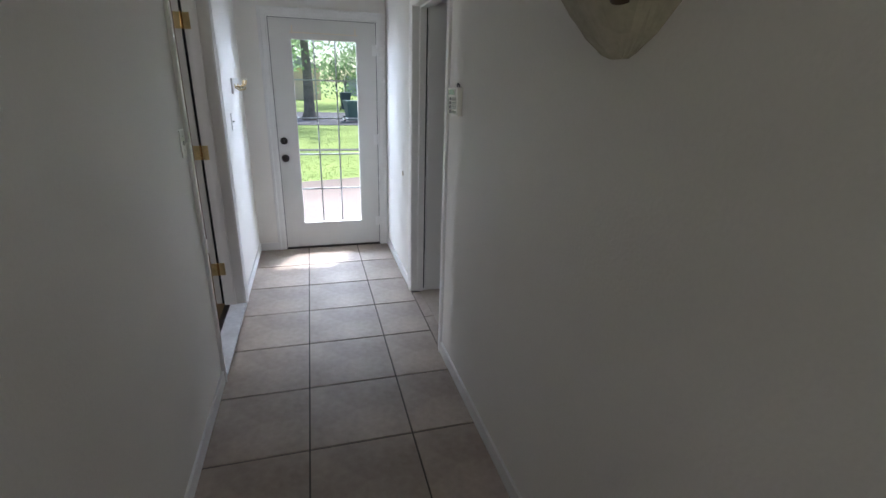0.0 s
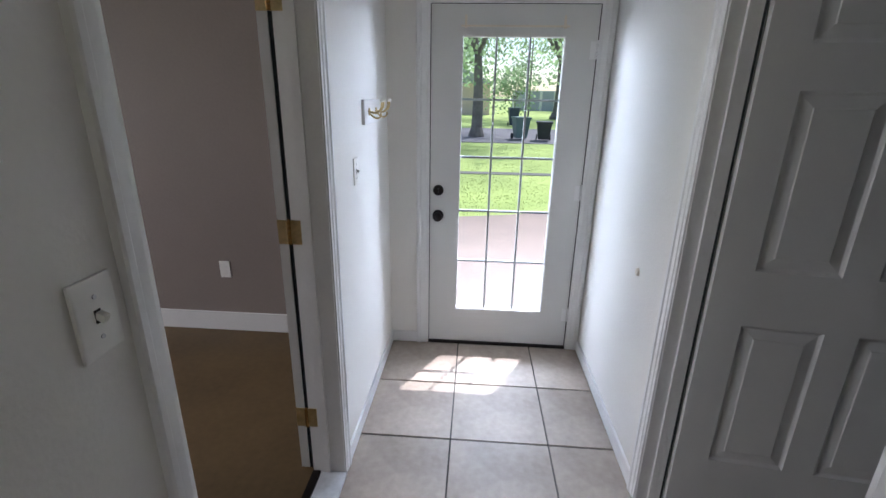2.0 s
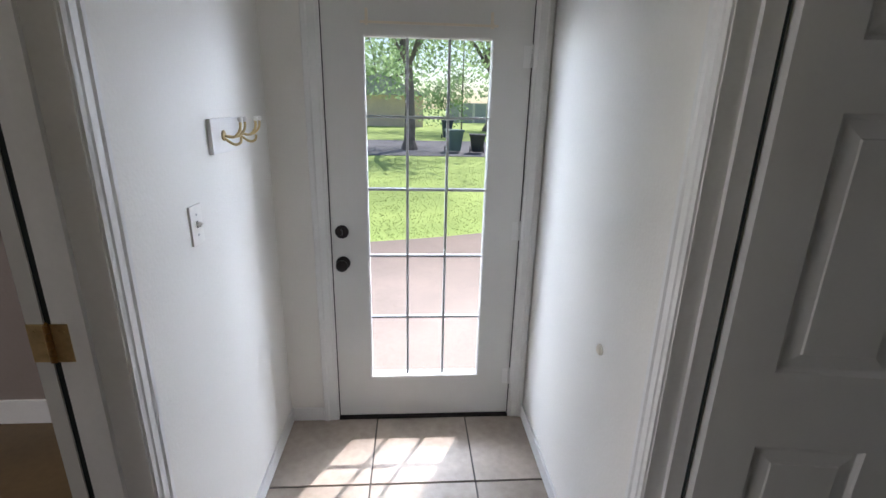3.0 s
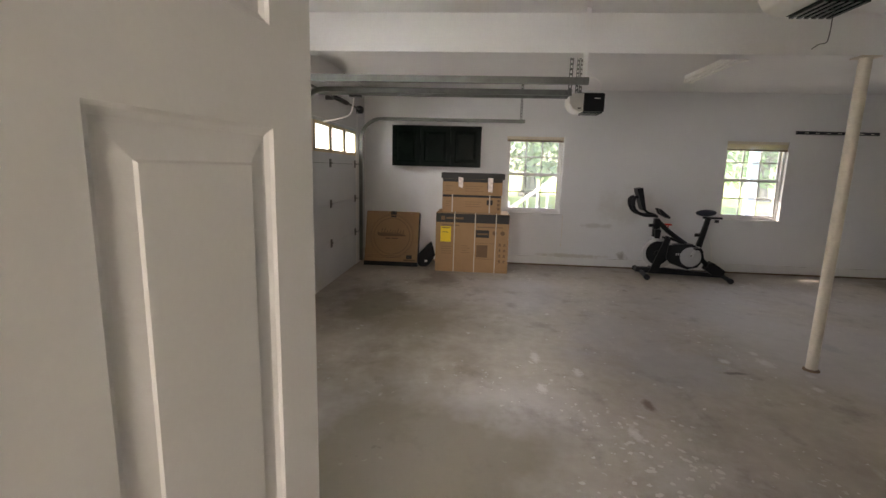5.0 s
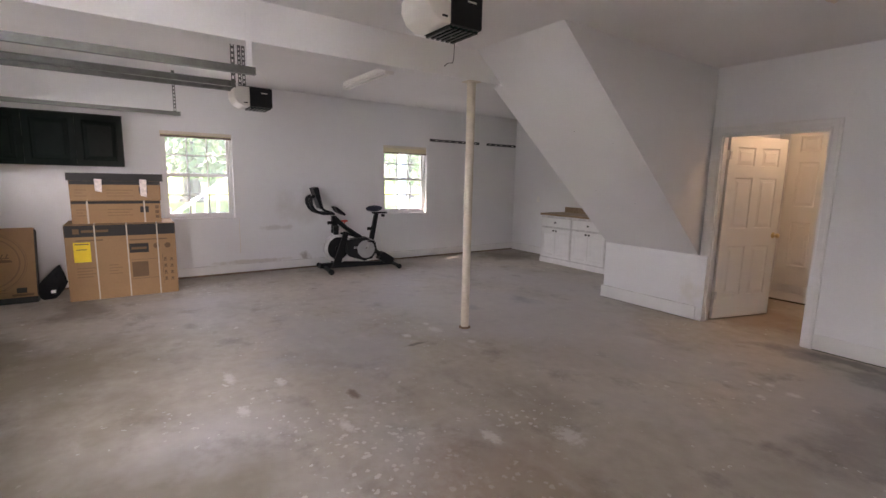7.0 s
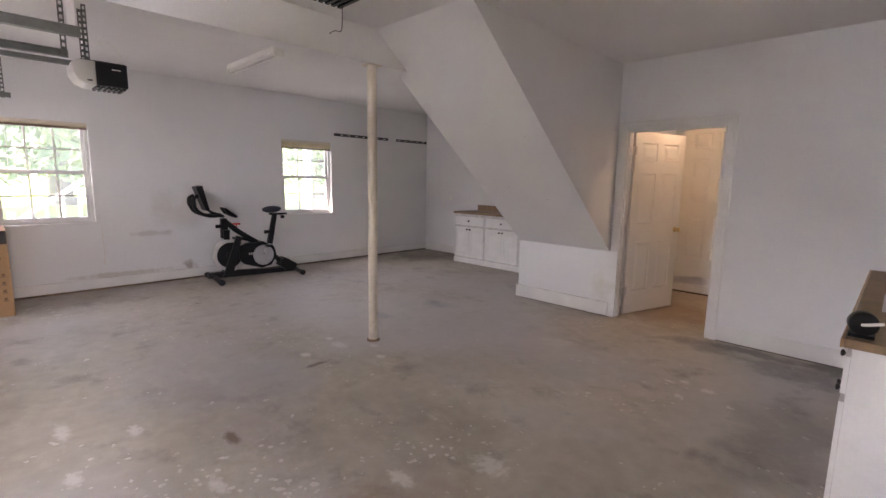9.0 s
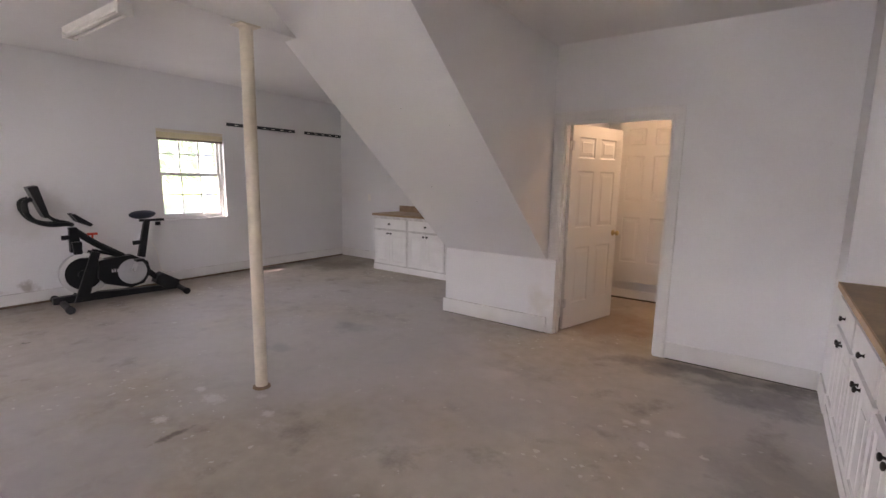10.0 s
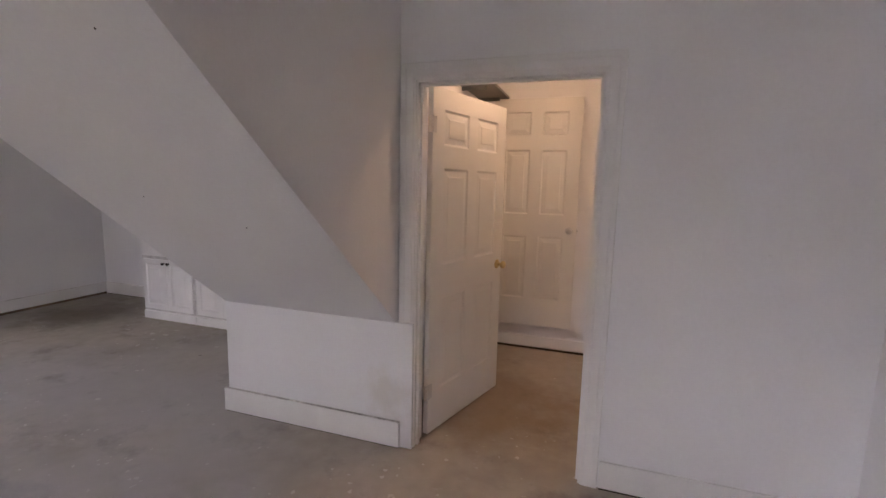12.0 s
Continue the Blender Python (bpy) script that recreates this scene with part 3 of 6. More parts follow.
def casing_bm(bm, m, w, h, wide=0.06, thick=0.017, head=True):
    """Moulded casing round an opening w wide and h high, in the local xz plane, standing out along -y."""
    prof = [(0, 0), (0, 0.008), (0.012, 0.010), (0.016, 0.013), (wide * 0.62, 0.013), (wide * 0.72, thick), (wide - 0.004, thick), (wide, thick - 0.004), (wide, 0)]
    def run(a, b, side):
        va, vb = [], []
        for u, d in prof:
            if side == "l":
                va.append((-u, -d, a)); vb.append((-u, -d, b + u if head else b))
            elif side == "r":
                va.append((w + u, -d, a)); vb.append((w + u, -d, b + u if head else b))
            else:
                va.append((-u, -d, h + u)); vb.append((w + u, -d, h + u))
        A, B = [bm.verts.new(m @ Vector(p)) for p in va], [bm.verts.new(m @ Vector(p)) for p in vb]
        for i in range(len(prof) - 1):
            bm.faces.new((A[i], A[i + 1], B[i + 1], B[i]))
        bm.faces.new(A)
        bm.faces.new(B)
    run(0, h, "l")
    run(0, h, "r")
    if head:
        run(0, 0, "t")


def casing(name, m, w, h, label, wide=0.06, thick=0.017):
    bm = bmesh.new()
    casing_bm(bm, m, w, h, wide, thick)
    return obj(name, bm, M_TRIM, None, label, "trim", kind="structure")


def jamb(name, whole_x, y0, y1, h, label, stop=None, axis=0):
    """Liner of a doorway in a wall whose thickness runs along the axis."""
    x0, x1 = whole_x
    bm = bmesh.new()
    def add(a0, a1, b0, b1, z0, z1):
        if axis == 0:
            box(bm, a0, a1, b0, b1, z0, z1)
        else:
            box(bm, b0, b1, a0, a1, z0, z1)
    add(x0, x1, y0, y0 + 0.02, 0, h)
    add(x0, x1, y1 - 0.02, y1, 0, h)
    add(x0, x1, y0 + 0.02, y1 - 0.02, h - 0.02, h)
    if stop:
        add(stop[0], stop[1], y0 + 0.02, y0 + 0.032, 0, h - 0.02)
        add(stop[0], stop[1], y1 - 0.032, y1 - 0.02, 0, h - 0.02)
        add(stop[0], stop[1], y0 + 0.032, y1 - 0.032, h - 0.032, h - 0.02)
    return obj(name, bm, M_TRIM, None, label, "door frame", kind="structure")


# hall doorways
jamb("trim_jamb_room", (HLR - 0.002, HL + 0.002), LD0, LD1, DH, "white painted door frame to the side room", (HLR + 0.04, HLR + 0.075))
jamb("trim_jamb_garage", (HR - 0.002, HRG + 0.002), RD0, RD1, DH, "white painted door frame to the garage", (HRG - 0.085, HRG - 0.042))
casing("trim_casing_room", pose(HL, LD0 + 0.015, 0, 0, 0, 90), LD1 - LD0 - 0.03, DH - 0.015, "moulded white door casing in the hall")
casing("trim_casing_garage", pose(HR, RD1 - 0.015, 0, 0, 0, -90), RD1 - RD0 - 0.03, DH - 0.015, "moulded white door casing in the hall")
casing("trim_casing_garage_side", pose(HRG, RD0 + 0.015, 0, 0, 0, 90), RD1 - RD0 - 0.03, DH - 0.015, "white door casing on the garage side")
casing("trim_casing_front", pose(-0.365 + 0.012, Y1, 0, 0, 0, 0), 0.93 - 0.024, 2.06 - 0.012, "flat white casing round the front door", 0.075, 0.018)
bm = bmesh.new()
for a in ((-0.365, -0.352), (0.552, 0.565)):
    box(bm, a[0], a[1], Y1 - 0.001, Y1 + 0.14, 0, 2.047)
box(bm, -0.365, 0.565, Y1 - 0.001, Y1 + 0.14, 2.047, 2.06)
for a in ((-0.352, -0.34), (0.54, 0.552)):
    box(bm, a[0], a[1], Y1 + 0.062, Y1 + 0.14, 0, 2.035)
obj("trim_jamb_front", bm, M_TRIM, None, "white frame of the front door", "door frame", kind="structure")
obj("trim_threshold_front", boxed(-0.352, 0.552, Y1 - 0.01, Y1 + 0.14, -0.006, 0.014, bevel=0.004), M_BRONZE, None, "dark metal front door threshold", "threshold", kind="structure")
M_SILL = mat("worn_painted_sill", (0.55, 0.56, 0.57), 0.4, 0.25, 6, 40, 0.1)
obj("trim_threshold_room", boxed(HLR + 0.035, HL + 0.012, LD0 + 0.02, LD1 - 0.02, -0.006, 0.012, bevel=0.004), M_SILL, None, "worn pale threshold of the side room doorway", "threshold", kind="structure")
obj("trim_threshold_strip", boxed(HLR - 0.004, HLR + 0.03, LD0 + 0.02, LD1 - 0.02, -0.006, 0.009, bevel=0.003), M_BRONZE, None, "dark metal strip of the side room doorway", "threshold", kind="structure")

# open doors
ANG = -7.8
panel_door("door_1", pose(HRG - 0.031, 2.763, 0.022, 0, 0, ANG), 0.837, "white six-panel door standing open into the garage", M_ANTIQUE, M_CHROME, hinges=(), st=0.105, mu=0.1, lead=0.012)
jamb_hinges(bpy.data.objects["door_1"], HRG - 0.004, RD1 - 0.0215, 0, (0.34, 1.82), M_CHROME, "steel butt hinge")
panel_door("door_2", pose(HLR - 0.019, LD1 - 0.0195, 0.022, 0, 0, 90), 0.80, "white panelled door folded back into the side room", M_BRASS, M_BRASS, hinges=())
d2 = bpy.data.objects["door_2"]
for z in (0.242, 1.052, 1.822):
    hinge(d2, d2.matrix_basis.inverted() @ pose(HLR - 0.010, LD1 - 0.0216, z) @ Matrix.Diagonal((1.2, 1, 1, 1)), M_BRASS, "aged brass butt hinge")

# dark strips set in the door gaps in place of their shade
M_GAPSTRIP = mat("dark_gap_strip", (0.018, 0.026, 0.028), 0.8, 0.2, 9, 60, 0.1)
obj("trim_gap_strip", boxed(HRG - 0.0415, HRG - 0.0318, RD1 - 0.029, RD1 - 0.0205, 0.02, DH - 0.022, bevel=0.003), M_GAPSTRIP, None, "dark strip filling the gap along the garage door frame", "door seal", kind="structure")
obj("trim_gap_strip", boxed(HLR - 0.018, HLR - 0.0025, LD1 - 0.017, LD1 - 0.001, 0.02, DH - 0.022, bevel=0.003), M_GAPSTRIP, None, "dark strip standing for the shaded gap at the side room door", "door seal", kind="structure")

# front door: white slab with a tall glazed light
fd = thing("door_3", pose(-0.348, Y1 + 0.008, 0.016), "white front door with a tall divided glass light", "front door", kind="structure")
FW, FH = 0.896, 2.028
G = (0.176, 0.722, 0.242, 1.868)
bm = bmesh.new()
walled(bm, (0, FW, 0, 0.045, 0, FH), [(G[0], G[1], -1, 1, G[2], G[3])])
part("leaf", bm, M_DOOR, fd)
bm = bmesh.new()
for y in (-0.008, 0.041):
    w = 0.032
    walled(bm, (G[0] - w, G[1] + w, y, y + 0.012, G[2] - w, G[3] + w), [(G[0] - 0.004, G[1] + 0.004, y - 1, y + 1, G[2] - 0.004, G[3] + 0.004)])
part("glazing_frame", bm, M_DOOR, fd, "raised white glazing frame")
part("glass", boxed(G[0], G[1], 0.020, 0.024, G[2], G[3]), M_GLASS, fd, "clear glass pane").visible_shadow = False
M_GRILLE = mat("grey_white_grille", (0.46, 0.48, 0.50), 0.45, 0.06, 8, 60, 0.03)
gw, gh = (G[1] - G[0]) / 3, (G[3] - G[2]) / 5
for i in (1, 2):
    x = G[0] + gw * i
    part("glazing_bar", boxed(x - 0.006, x + 0.006, 0.012, 0.033, G[2], G[3], bevel=0.003), M_GRILLE, fd)
for k in range(1, 5):
    z = G[2] + gh * k
    part("glazing_bar", boxed(G[0], G[1], 0.0125, 0.0325, z - 0.006, z + 0.006, bevel=0.003), M_GRILLE, fd)
for z in (0.862, 1.018):
    bm = bmesh.new()
    if z < 1:
        lathe(bm, [(0.001, 0), (0.034, 0), (0.034, 0.006), (0.014, 0.012), (0.012, 0.03), (0.026, 0.04), (0.029, 0.052), (0.024, 0.062), (0.001, 0.066)], Matrix.Translation((0.05, 0, z)) @ FACE)
        smooth(part("knob", bm, M_BRONZE, fd, "dark bronze door knob"))
    else:
        lathe(bm, [(0.001, 0), (0.032, 0), (0.032, 0.008), (0.026, 0.014), (0.001, 0.015)], Matrix.Translation((0.05, 0, z)) @ FACE)
        box(bm, 0.046, 0.054, -0.032, -0.014, z - 0.014, z + 0.014, 0.002)
        part("deadbolt", bm, M_BRONZE, fd, "dark bronze deadbolt with a thumb turn")
for z in (0.18, 0.98, 1.76):
    hinge(fd, Matrix.Translation((FW + 0.001, 0.0, z)), M_TRIM, "white painted hinge")
part("sweep", boxed(0.002, FW - 0.002, 0.004, 0.041, -0.012, 0.0), M_RUBBER, fd, "dark rubber door sweep")
# thin dark strips draw the shaded gap round the leaf
for x in (-0.0042, FW + 0.0007):
    part("dark_gap_line", boxed(x, x + 0.0035, -0.0035, 0.03, 0.0, FH), M_RUBBER, fd, "dark strip standing for the shaded gap at the door edge")
part("dark_gap_line", boxed(0.0, FW, -0.0025, 0.03, FH + 0.0005, FH + 0.003), M_RUBBER, fd, "dark strip standing for the shaded gap at the door edge")
# curtain rod across the top of the glass
rod = thing("curtain_rod", pose(-0.348, Y1 + 0.008, 1.935), "slim cream curtain rod on two small brackets", "curtain rod")
bm = bmesh.new()
box(bm, G[0] - 0.012, G[1] + 0.018, -0.028, -0.016, -0.005, 0.004, 0.002)
part("rod", bm, M_CREAM, rod)
for x in (G[0] + 0.012, G[1] - 0.006):
    bm = boxed(x - 0.006, x + 0.006, -0.004, 0.0, -0.008, 0.055, bevel=0.001)
    box(bm, x - 0.005, x + 0.005, -0.032, -0.004, -0.010, -0.005)
    box(bm, x - 0.005, x + 0.005, -0.033, -0.029, -0.010, 0.008)
    part("bracket", bm, M_CREAM, rod)

# baseboards
M_CRACK = mat("dusty_crack", (0.38, 0.35, 0.32), 0.95, 0.5, 5, 40, 0.2, tint=(0.66, 0.63, 0.60))
def board(name, x0, x1, y0, y1, z1, label, gap=0.007, joint=True):
    bm = boxed(x0, x1, y0, y1, gap if z1 > 0.14 else 0.0, z1, bevel=0.004)
    ob = obj(name, bm, M_TRIM, None, label, "baseboard", kind="structure")
    if joint and z1 > 0.13 and x0 > 0:
        part("joint", boxed(x0 + 0.001, x1 - 0.001, y0 + 0.001, y1 - 0.001, z1 - 0.001, z1 + 0.0013), M_CRACK, ob, "dark crack along the top")
    return ob


HB = "white painted hall baseboard"
board("baseboard", HL, HL + 0.012, LD1 + 0.046, Y1, 0.075, HB)
board("baseboard", HL, HL + 0.012, -2.4, LD0 - 0.048, 0.075, HB)
board("baseboard", HR - 0.012, HR, RD1 + 0.046, Y1, 0.075, HB)
board("baseboard", HR - 0.012, HR, -2.4, RD0 - 0.048, 0.075, HB)
board("baseboard", HL + 0.012, -0.43, Y1 - 0.012, Y1, 0.075, HB)
board("baseboard", -4.5, HLR, 4.015, 4.03, 0.135, "tall white baseboard below a taupe wall")
GB = "white painted garage baseboard"
board("baseboard", 1.402, OD0 - 0.080, ODY + 0.002, ODY + 0.016, 0.15, GB, joint=False)
board("baseboard", 1.382, 1.396, ODY + 0.018, -2.425, 0.15, GB, joint=False)
board("baseboard", OD1 + 0.055, 4.779, ODY + 0.034, ODY + 0.053, 0.16, "white painted baseboard on the knee wall")
board("baseboard", 4.760, 4.778, GY0 + 0.64, ODY + 0.033, 0.135, GB)
board("baseboard", GX - 0.026, GX - 0.007, GY0 + 0.026, GY1, 0.15, "white painted baseboard with a dark gap below", 0.026)
board("baseboard", 7.2, GX - 0.007, GY0 + 0.007, GY0 + 0.026, 0.15, GB)

M_GAP = mat("dirty_dark_gap", (0.06, 0.045, 0.03), 0.95, 0.4, 8, 60, 0.2)
obj("trim_floor_joint", boxed(GX - 0.024, GX - 0.001, GY0 + 0.03, GY1, 0.0005, 0.0255), mat("brown_floor_dirt", (0.13, 0.085, 0.05), 0.95, 0.6, 6, 50, 0.3, tint=(0.20, 0.14, 0.09)), None, "brown dirt in the gap under the baseboard", "trim", kind="structure")
# dark strips put into the narrow gap for its shade and dirt
for a in ((7.2, GX - 0.03, GY0 + 0.001, GY0 + 0.022), (1.40, OD0 - 0.085, ODY + 0.001, ODY + 0.018), (OD1 + 0.06, 4.774, ODY + 0.031, ODY + 0.047)):
    obj("trim_floor_joint", boxed(*a, 0.0005, 0.0065), M_GAP, None, "dark dirty strip filling the shaded gap under the baseboard", "trim", kind="structure")
obj("trim_floor_joint", boxed(1.92, 3.6, -4.784, -4.772, 0.0005, 0.018), M_GAP, None, "dirty dark joint under the store room baseboard", "trim", kind="structure")
# store room doorway and doors
jamb("trim_jamb_store", (ODY - 0.122, ODY + 0.002), OD0 - 0.0, OD1 + 0.0, 2.06, "white frame of the store room door", (ODY - 0.06, ODY - 0.03), axis=1)
casing("trim_casing_store", pose(OD1 - 0.01, ODY, 0, 0, 0, 180), OD1 - OD0 - 0.02, 2.05, "flat white casing round the store room doorway", 0.085, 0.016)
panel_door("door_4", pose(3.414, ODY - 0.125, 0.02, 0, 0, 254.0), 0.865, "white six-panel store room door standing open", M_BRASS, M_CHROME, knob_z=0.94, hinges=(0.22, 1.78))
panel_door("door_5", pose(3.46, -4.70, 0.245, 0, 0, 182.5) @ Matrix.Translation((0, 0.0, 0)), 0.76, "white six-panel door set above a high sill", M_CHROME, M_CHROME, knob_z=0.89, knob_label="round steel door knob", hinges=())
board("baseboard", 1.9, 3.62, -4.8, -4.786, 0.12, "white store room baseboard")

# ---- hall floor tiles ----
TP = 0.4575
xs = [(HL + 0.002, -0.150), (-0.150, 0.3185), (0.3185, HR - 0.002)]
tiles = {}
floor_hall = bpy.data.objects["floor_hall"]
rows = range(0, 14)
for c, (x0, x1) in enumerate(xs):
    for r in rows:
        y1 = Y1 - TP * r - 0.003
        y0 = max(Y1 - TP * (r + 1), -2.398)
        key = (c, round(y1 - y0, 3))
        if key not in tiles:
            bm = bmesh.new()
            g = 0.004
            box(bm, -(x1 - x0) / 2 + g, (x1 - x0) / 2 - g, -(y1 - y0) / 2 + g, (y1 - y0) / 2 - g, -0.006, 0.0, 0.0012)
            me = bpy.data.meshes.new("tile")
            bm.to_mesh(me)
            bm.free()
            me.materials.append(M_TILE)
            tiles[key] = me
        t = new("tile", tiles[key])
        t.parent = floor_hall
        t.location = ((x0 + x1) / 2, (y0 + y1) / 2, 0)
for r in range(2):
    y0 = RD0 + 0.02 + r * 0.41
    t = obj("tile", boxed(HR + 0.001, 0.703, y0, min(y0 + 0.405, RD1 - 0.02), -0.006, 0.0), M_TILE, floor_hall)

# ---- hall things ----
def switch_plate(m, label):
    s = thing("light_switch", m, label, "light switch")
    bm = bmesh.new()
    box(bm, -0.036, 0.036, -0.006, 0, -0.058, 0.058, 0.003)
    part("plate", bm, M_WHITEPL, s)
    bm = boxed(-0.005, 0.005, -0.018, -0.004, 0.0, 0.012, bevel=0.0015, m=pose(0, 0, 0, 25, 0, 0))
    part("toggle", bm, M_WHITEPL, s)
    # dark patch on the plate paints in the toggle's shadow
    part("slot", boxed(-0.0055, 0.0055, -0.0068, -0.0055, -0.009, 0.011), M_BRONZE, s, "dark patch standing for the toggle's shadow")
    for z in (-0.03, 0.03):
        bm = bmesh.new()
        cyl(bm, (0, -0.0075, z), (0, -0.005, z), 0.0035, n=10)
        part("screw", bm, M_CHROME, s)
    return s


switch_plate(pose(HL, 1.808, 1.281, 0, 0, 90), "white toggle light switch on the hall wall")
switch_plate(pose(HL, 3.235, 1.26, 0, 0, 90), "white toggle light switch beside the front door")

hooks = thing("coat_hook_rack", pose(HL, 3.52, 1.50, 0, 0, 90), "white wooden board with two brass coat hooks", "coat hooks")
bm = bmesh.new()
box(bm, -0.13, 0.20, -0.014, 0, -0.055, 0.055, 0.004)
part("board", bm, M_TRIM, hooks)
for x in (-0.04, 0.11):
    bm = bmesh.new()
    lathe(bm, [(0.001, 0), (0.017, 0), (0.017, 0.003), (0.01, 0.006), (0.001, 0.007)], Matrix.Translation((x, -0.014, 0)) @ FACE, 16)
    for s in (-1, 1):
        tube(bm, [(x, -0.016, 0.0), (x + s * 0.012, -0.05, -0.004), (x + s * 0.02, -0.075, 0.018), (x + s * 0.022, -0.08, 0.048)], 0.0042, 8)
    tube(bm, [(x, -0.016, -0.008), (x, -0.045, -0.028), (x, -0.066, -0.022), (x, -0.07, -0.004)], 0.0042, 8)
    hk = smooth(part("hook", bm, M_BRASS, hooks, "brass double coat hook"))
    for s in (-1, 1):
        bm = bmesh.new()
        bmesh.ops.create_uvsphere(bm, u_segments=12, v_segments=8, radius=0.009, matrix=Matrix.Translation((x + s * 0.022, -0.08, 0.052)))
        smooth(part("tip", bm, M_WHITEPL, hk, "white ceramic hook tip"))

kp = thing("alarm_keypad", pose(HR, 1.755, 1.482, 0, 0, -90), "pale alarm keypad with a grey display on the wall", "keypad")
bm = bmesh.new()
prism(bm, [(-0.020, -0.066), (-0.026, -0.060), (-0.028, 0.056), (-0.022, 0.062), (0, 0.062), (0, -0.066)], 0, -0.080, 0.082)
bmesh.ops.bevel(bm, geom=list(bm.edges), offset=0.003, segments=2, profile=0.7, affect="EDGES")
part("body", bm, M_WHITEPL, kp)
M_LCD = mat("grey_display", (0.30, 0.36, 0.36), 0.2, 0.05, 5, 40, 0)
M_KEY = mat("grey_key", (0.58, 0.58, 0.53), 0.5, 0.1, 9, 60, 0.02)
def kface(x0, x1, z0, z1, d=0.003):
    yf = -0.0262
    return boxed(x0, x1, yf - d - 0.0022, yf + 0.004, z0, z1, bevel=0.001)
part("display", kface(-0.045, 0.035, 0.028, 0.052, 0.0012), M_LCD, kp, "grey liquid crystal display")
part("label", kface(-0.070, -0.048, 0.026, 0.053, 0.001), M_KEY, kp, "small printed label")
M_KEYD = mat("dark_key", (0.16, 0.15, 0.15), 0.5, 0.1, 9, 60, 0.02)
for r in range(4):
    for c in range(4):
        x, z = -0.026 + c * 0.026, 0.010 - r * 0.0195
        bm = bmesh.new()
        lathe(bm, [(0.001, 0.004), (0.0085, 0.004), (0.0098, 0.0026), (0.0098, -0.003), (0.001, -0.003)], Matrix.Translation((x, -0.0268, z)) @ FACE @ Matrix.Diagonal((1.05, 0.78, 1, 1)), 14)
        bmesh.ops.remove_doubles(bm, verts=bm.verts, dist=0.0002)
        part("key", bm, M_KEYD if c == 0 else M_KEY, kp)
bm = bmesh.new()
prism(bm, [(-0.057, 0.008), (-0.046, -0.018), (-0.057, -0.044), (-0.068, -0.018)], 1, -0.0285, -0.024)
part("emblem", bm, M_KEY, kp, "plain grey diamond")
bm = bmesh.new()
tube(bm, [(0.02, -0.006, 0.06), (0.012, -0.008, 0.074), (0.032, -0.007, 0.078), (0.045, -0.006, 0.06)], 0.003, 8)
part("cable", bm, M_BLACK, kp, "dark loop of cable")

# plaster sconce: half bowl of stepped scallops
sc = thing("wall_sconce", pose(HR, 0.515, 1.62, 0, 0, -90), "unpainted plaster half-bowl wall sconce", "wall sconce")
M_PLASTER = mat("aged_plaster", (0.42, 0.39, 0.30), 0.85, 0.25, 9, 60, 0.5)
bm = bmesh.new()
rings = []
N = 28
for k, (r, z) in enumerate([(0.026, 0.0), (0.05, 0.01), (0.10, 0.045), (0.15, 0.095), (0.195, 0.15), (0.215, 0.20), (0.225, 0.26), (0.215, 0.26), (0.20, 0.2)]):
    ring = []
    for i in range(N + 1):
        a = math.pi * i / N
        rr = r * (1 + 0.035 * math.cos(a * 9) * min(1, z * 8)) + 0.010 * noise.noise(Vector((a * 5, z * 40, 0)))
        ring.append(bm.verts.new((rr * 1.05 * math.cos(a), -rr * 0.72 * math.sin(a), z)))
    rings.append(ring)
for a, b in zip(rings, rings[1:]):
    for i in range(N):
        bm.faces.new((a[i], a[i + 1], b[i + 1], b[i]))
bm.faces.new(rings[0])
part("bowl", bm, M_PLASTER, sc)
bm = bmesh.new()
lathe(bm, [(0.001, 0), (0.018, 0), (0.018, 0.02), (0.001, 0.02)], Matrix.Translation((0.095, -0.085, 0.10)) @ pose(0, 0, 0, 60, 0, 35) @ Matrix.Diagonal((1.2, 0.6, 1, 1)), 16)
part("boss", bm, mat("dark_wood_knob", (0.06, 0.035, 0.02), 0.5, 0.2, 10, 60, 0.1), sc, "small dark boss")

bmp = thing("door_stop_bumper", pose(HR, 3.162, 0.874, 0, 0, -90), "small cream wall bumper behind the door", "door stop")
bm = bmesh.new()
lathe(bm, [(0.001, 0), (0.018, 0), (0.017, 0.006), (0.012, 0.010), (0.006, 0.009), (0.001, 0.008)], FACE, 18)
smooth(part("bumper", bm, M_CREAM, bmp))

ol = thing("wall_outlet", pose(-1.724, 4.03, 0.45), "white wall outlet above the baseboard", "outlet")
bm = bmesh.new()
box(bm, -0.036, 0.036, -0.006, 0, -0.058, 0.058, 0.003)
part("plate", bm, M_WHITEPL, ol)
for z in (-0.02, 0.02):
    part("socket", boxed(-0.014, 0.014, -0.008, -0.005, z - 0.013, z + 0.013, bevel=0.002), M_WHITEPL, ol)

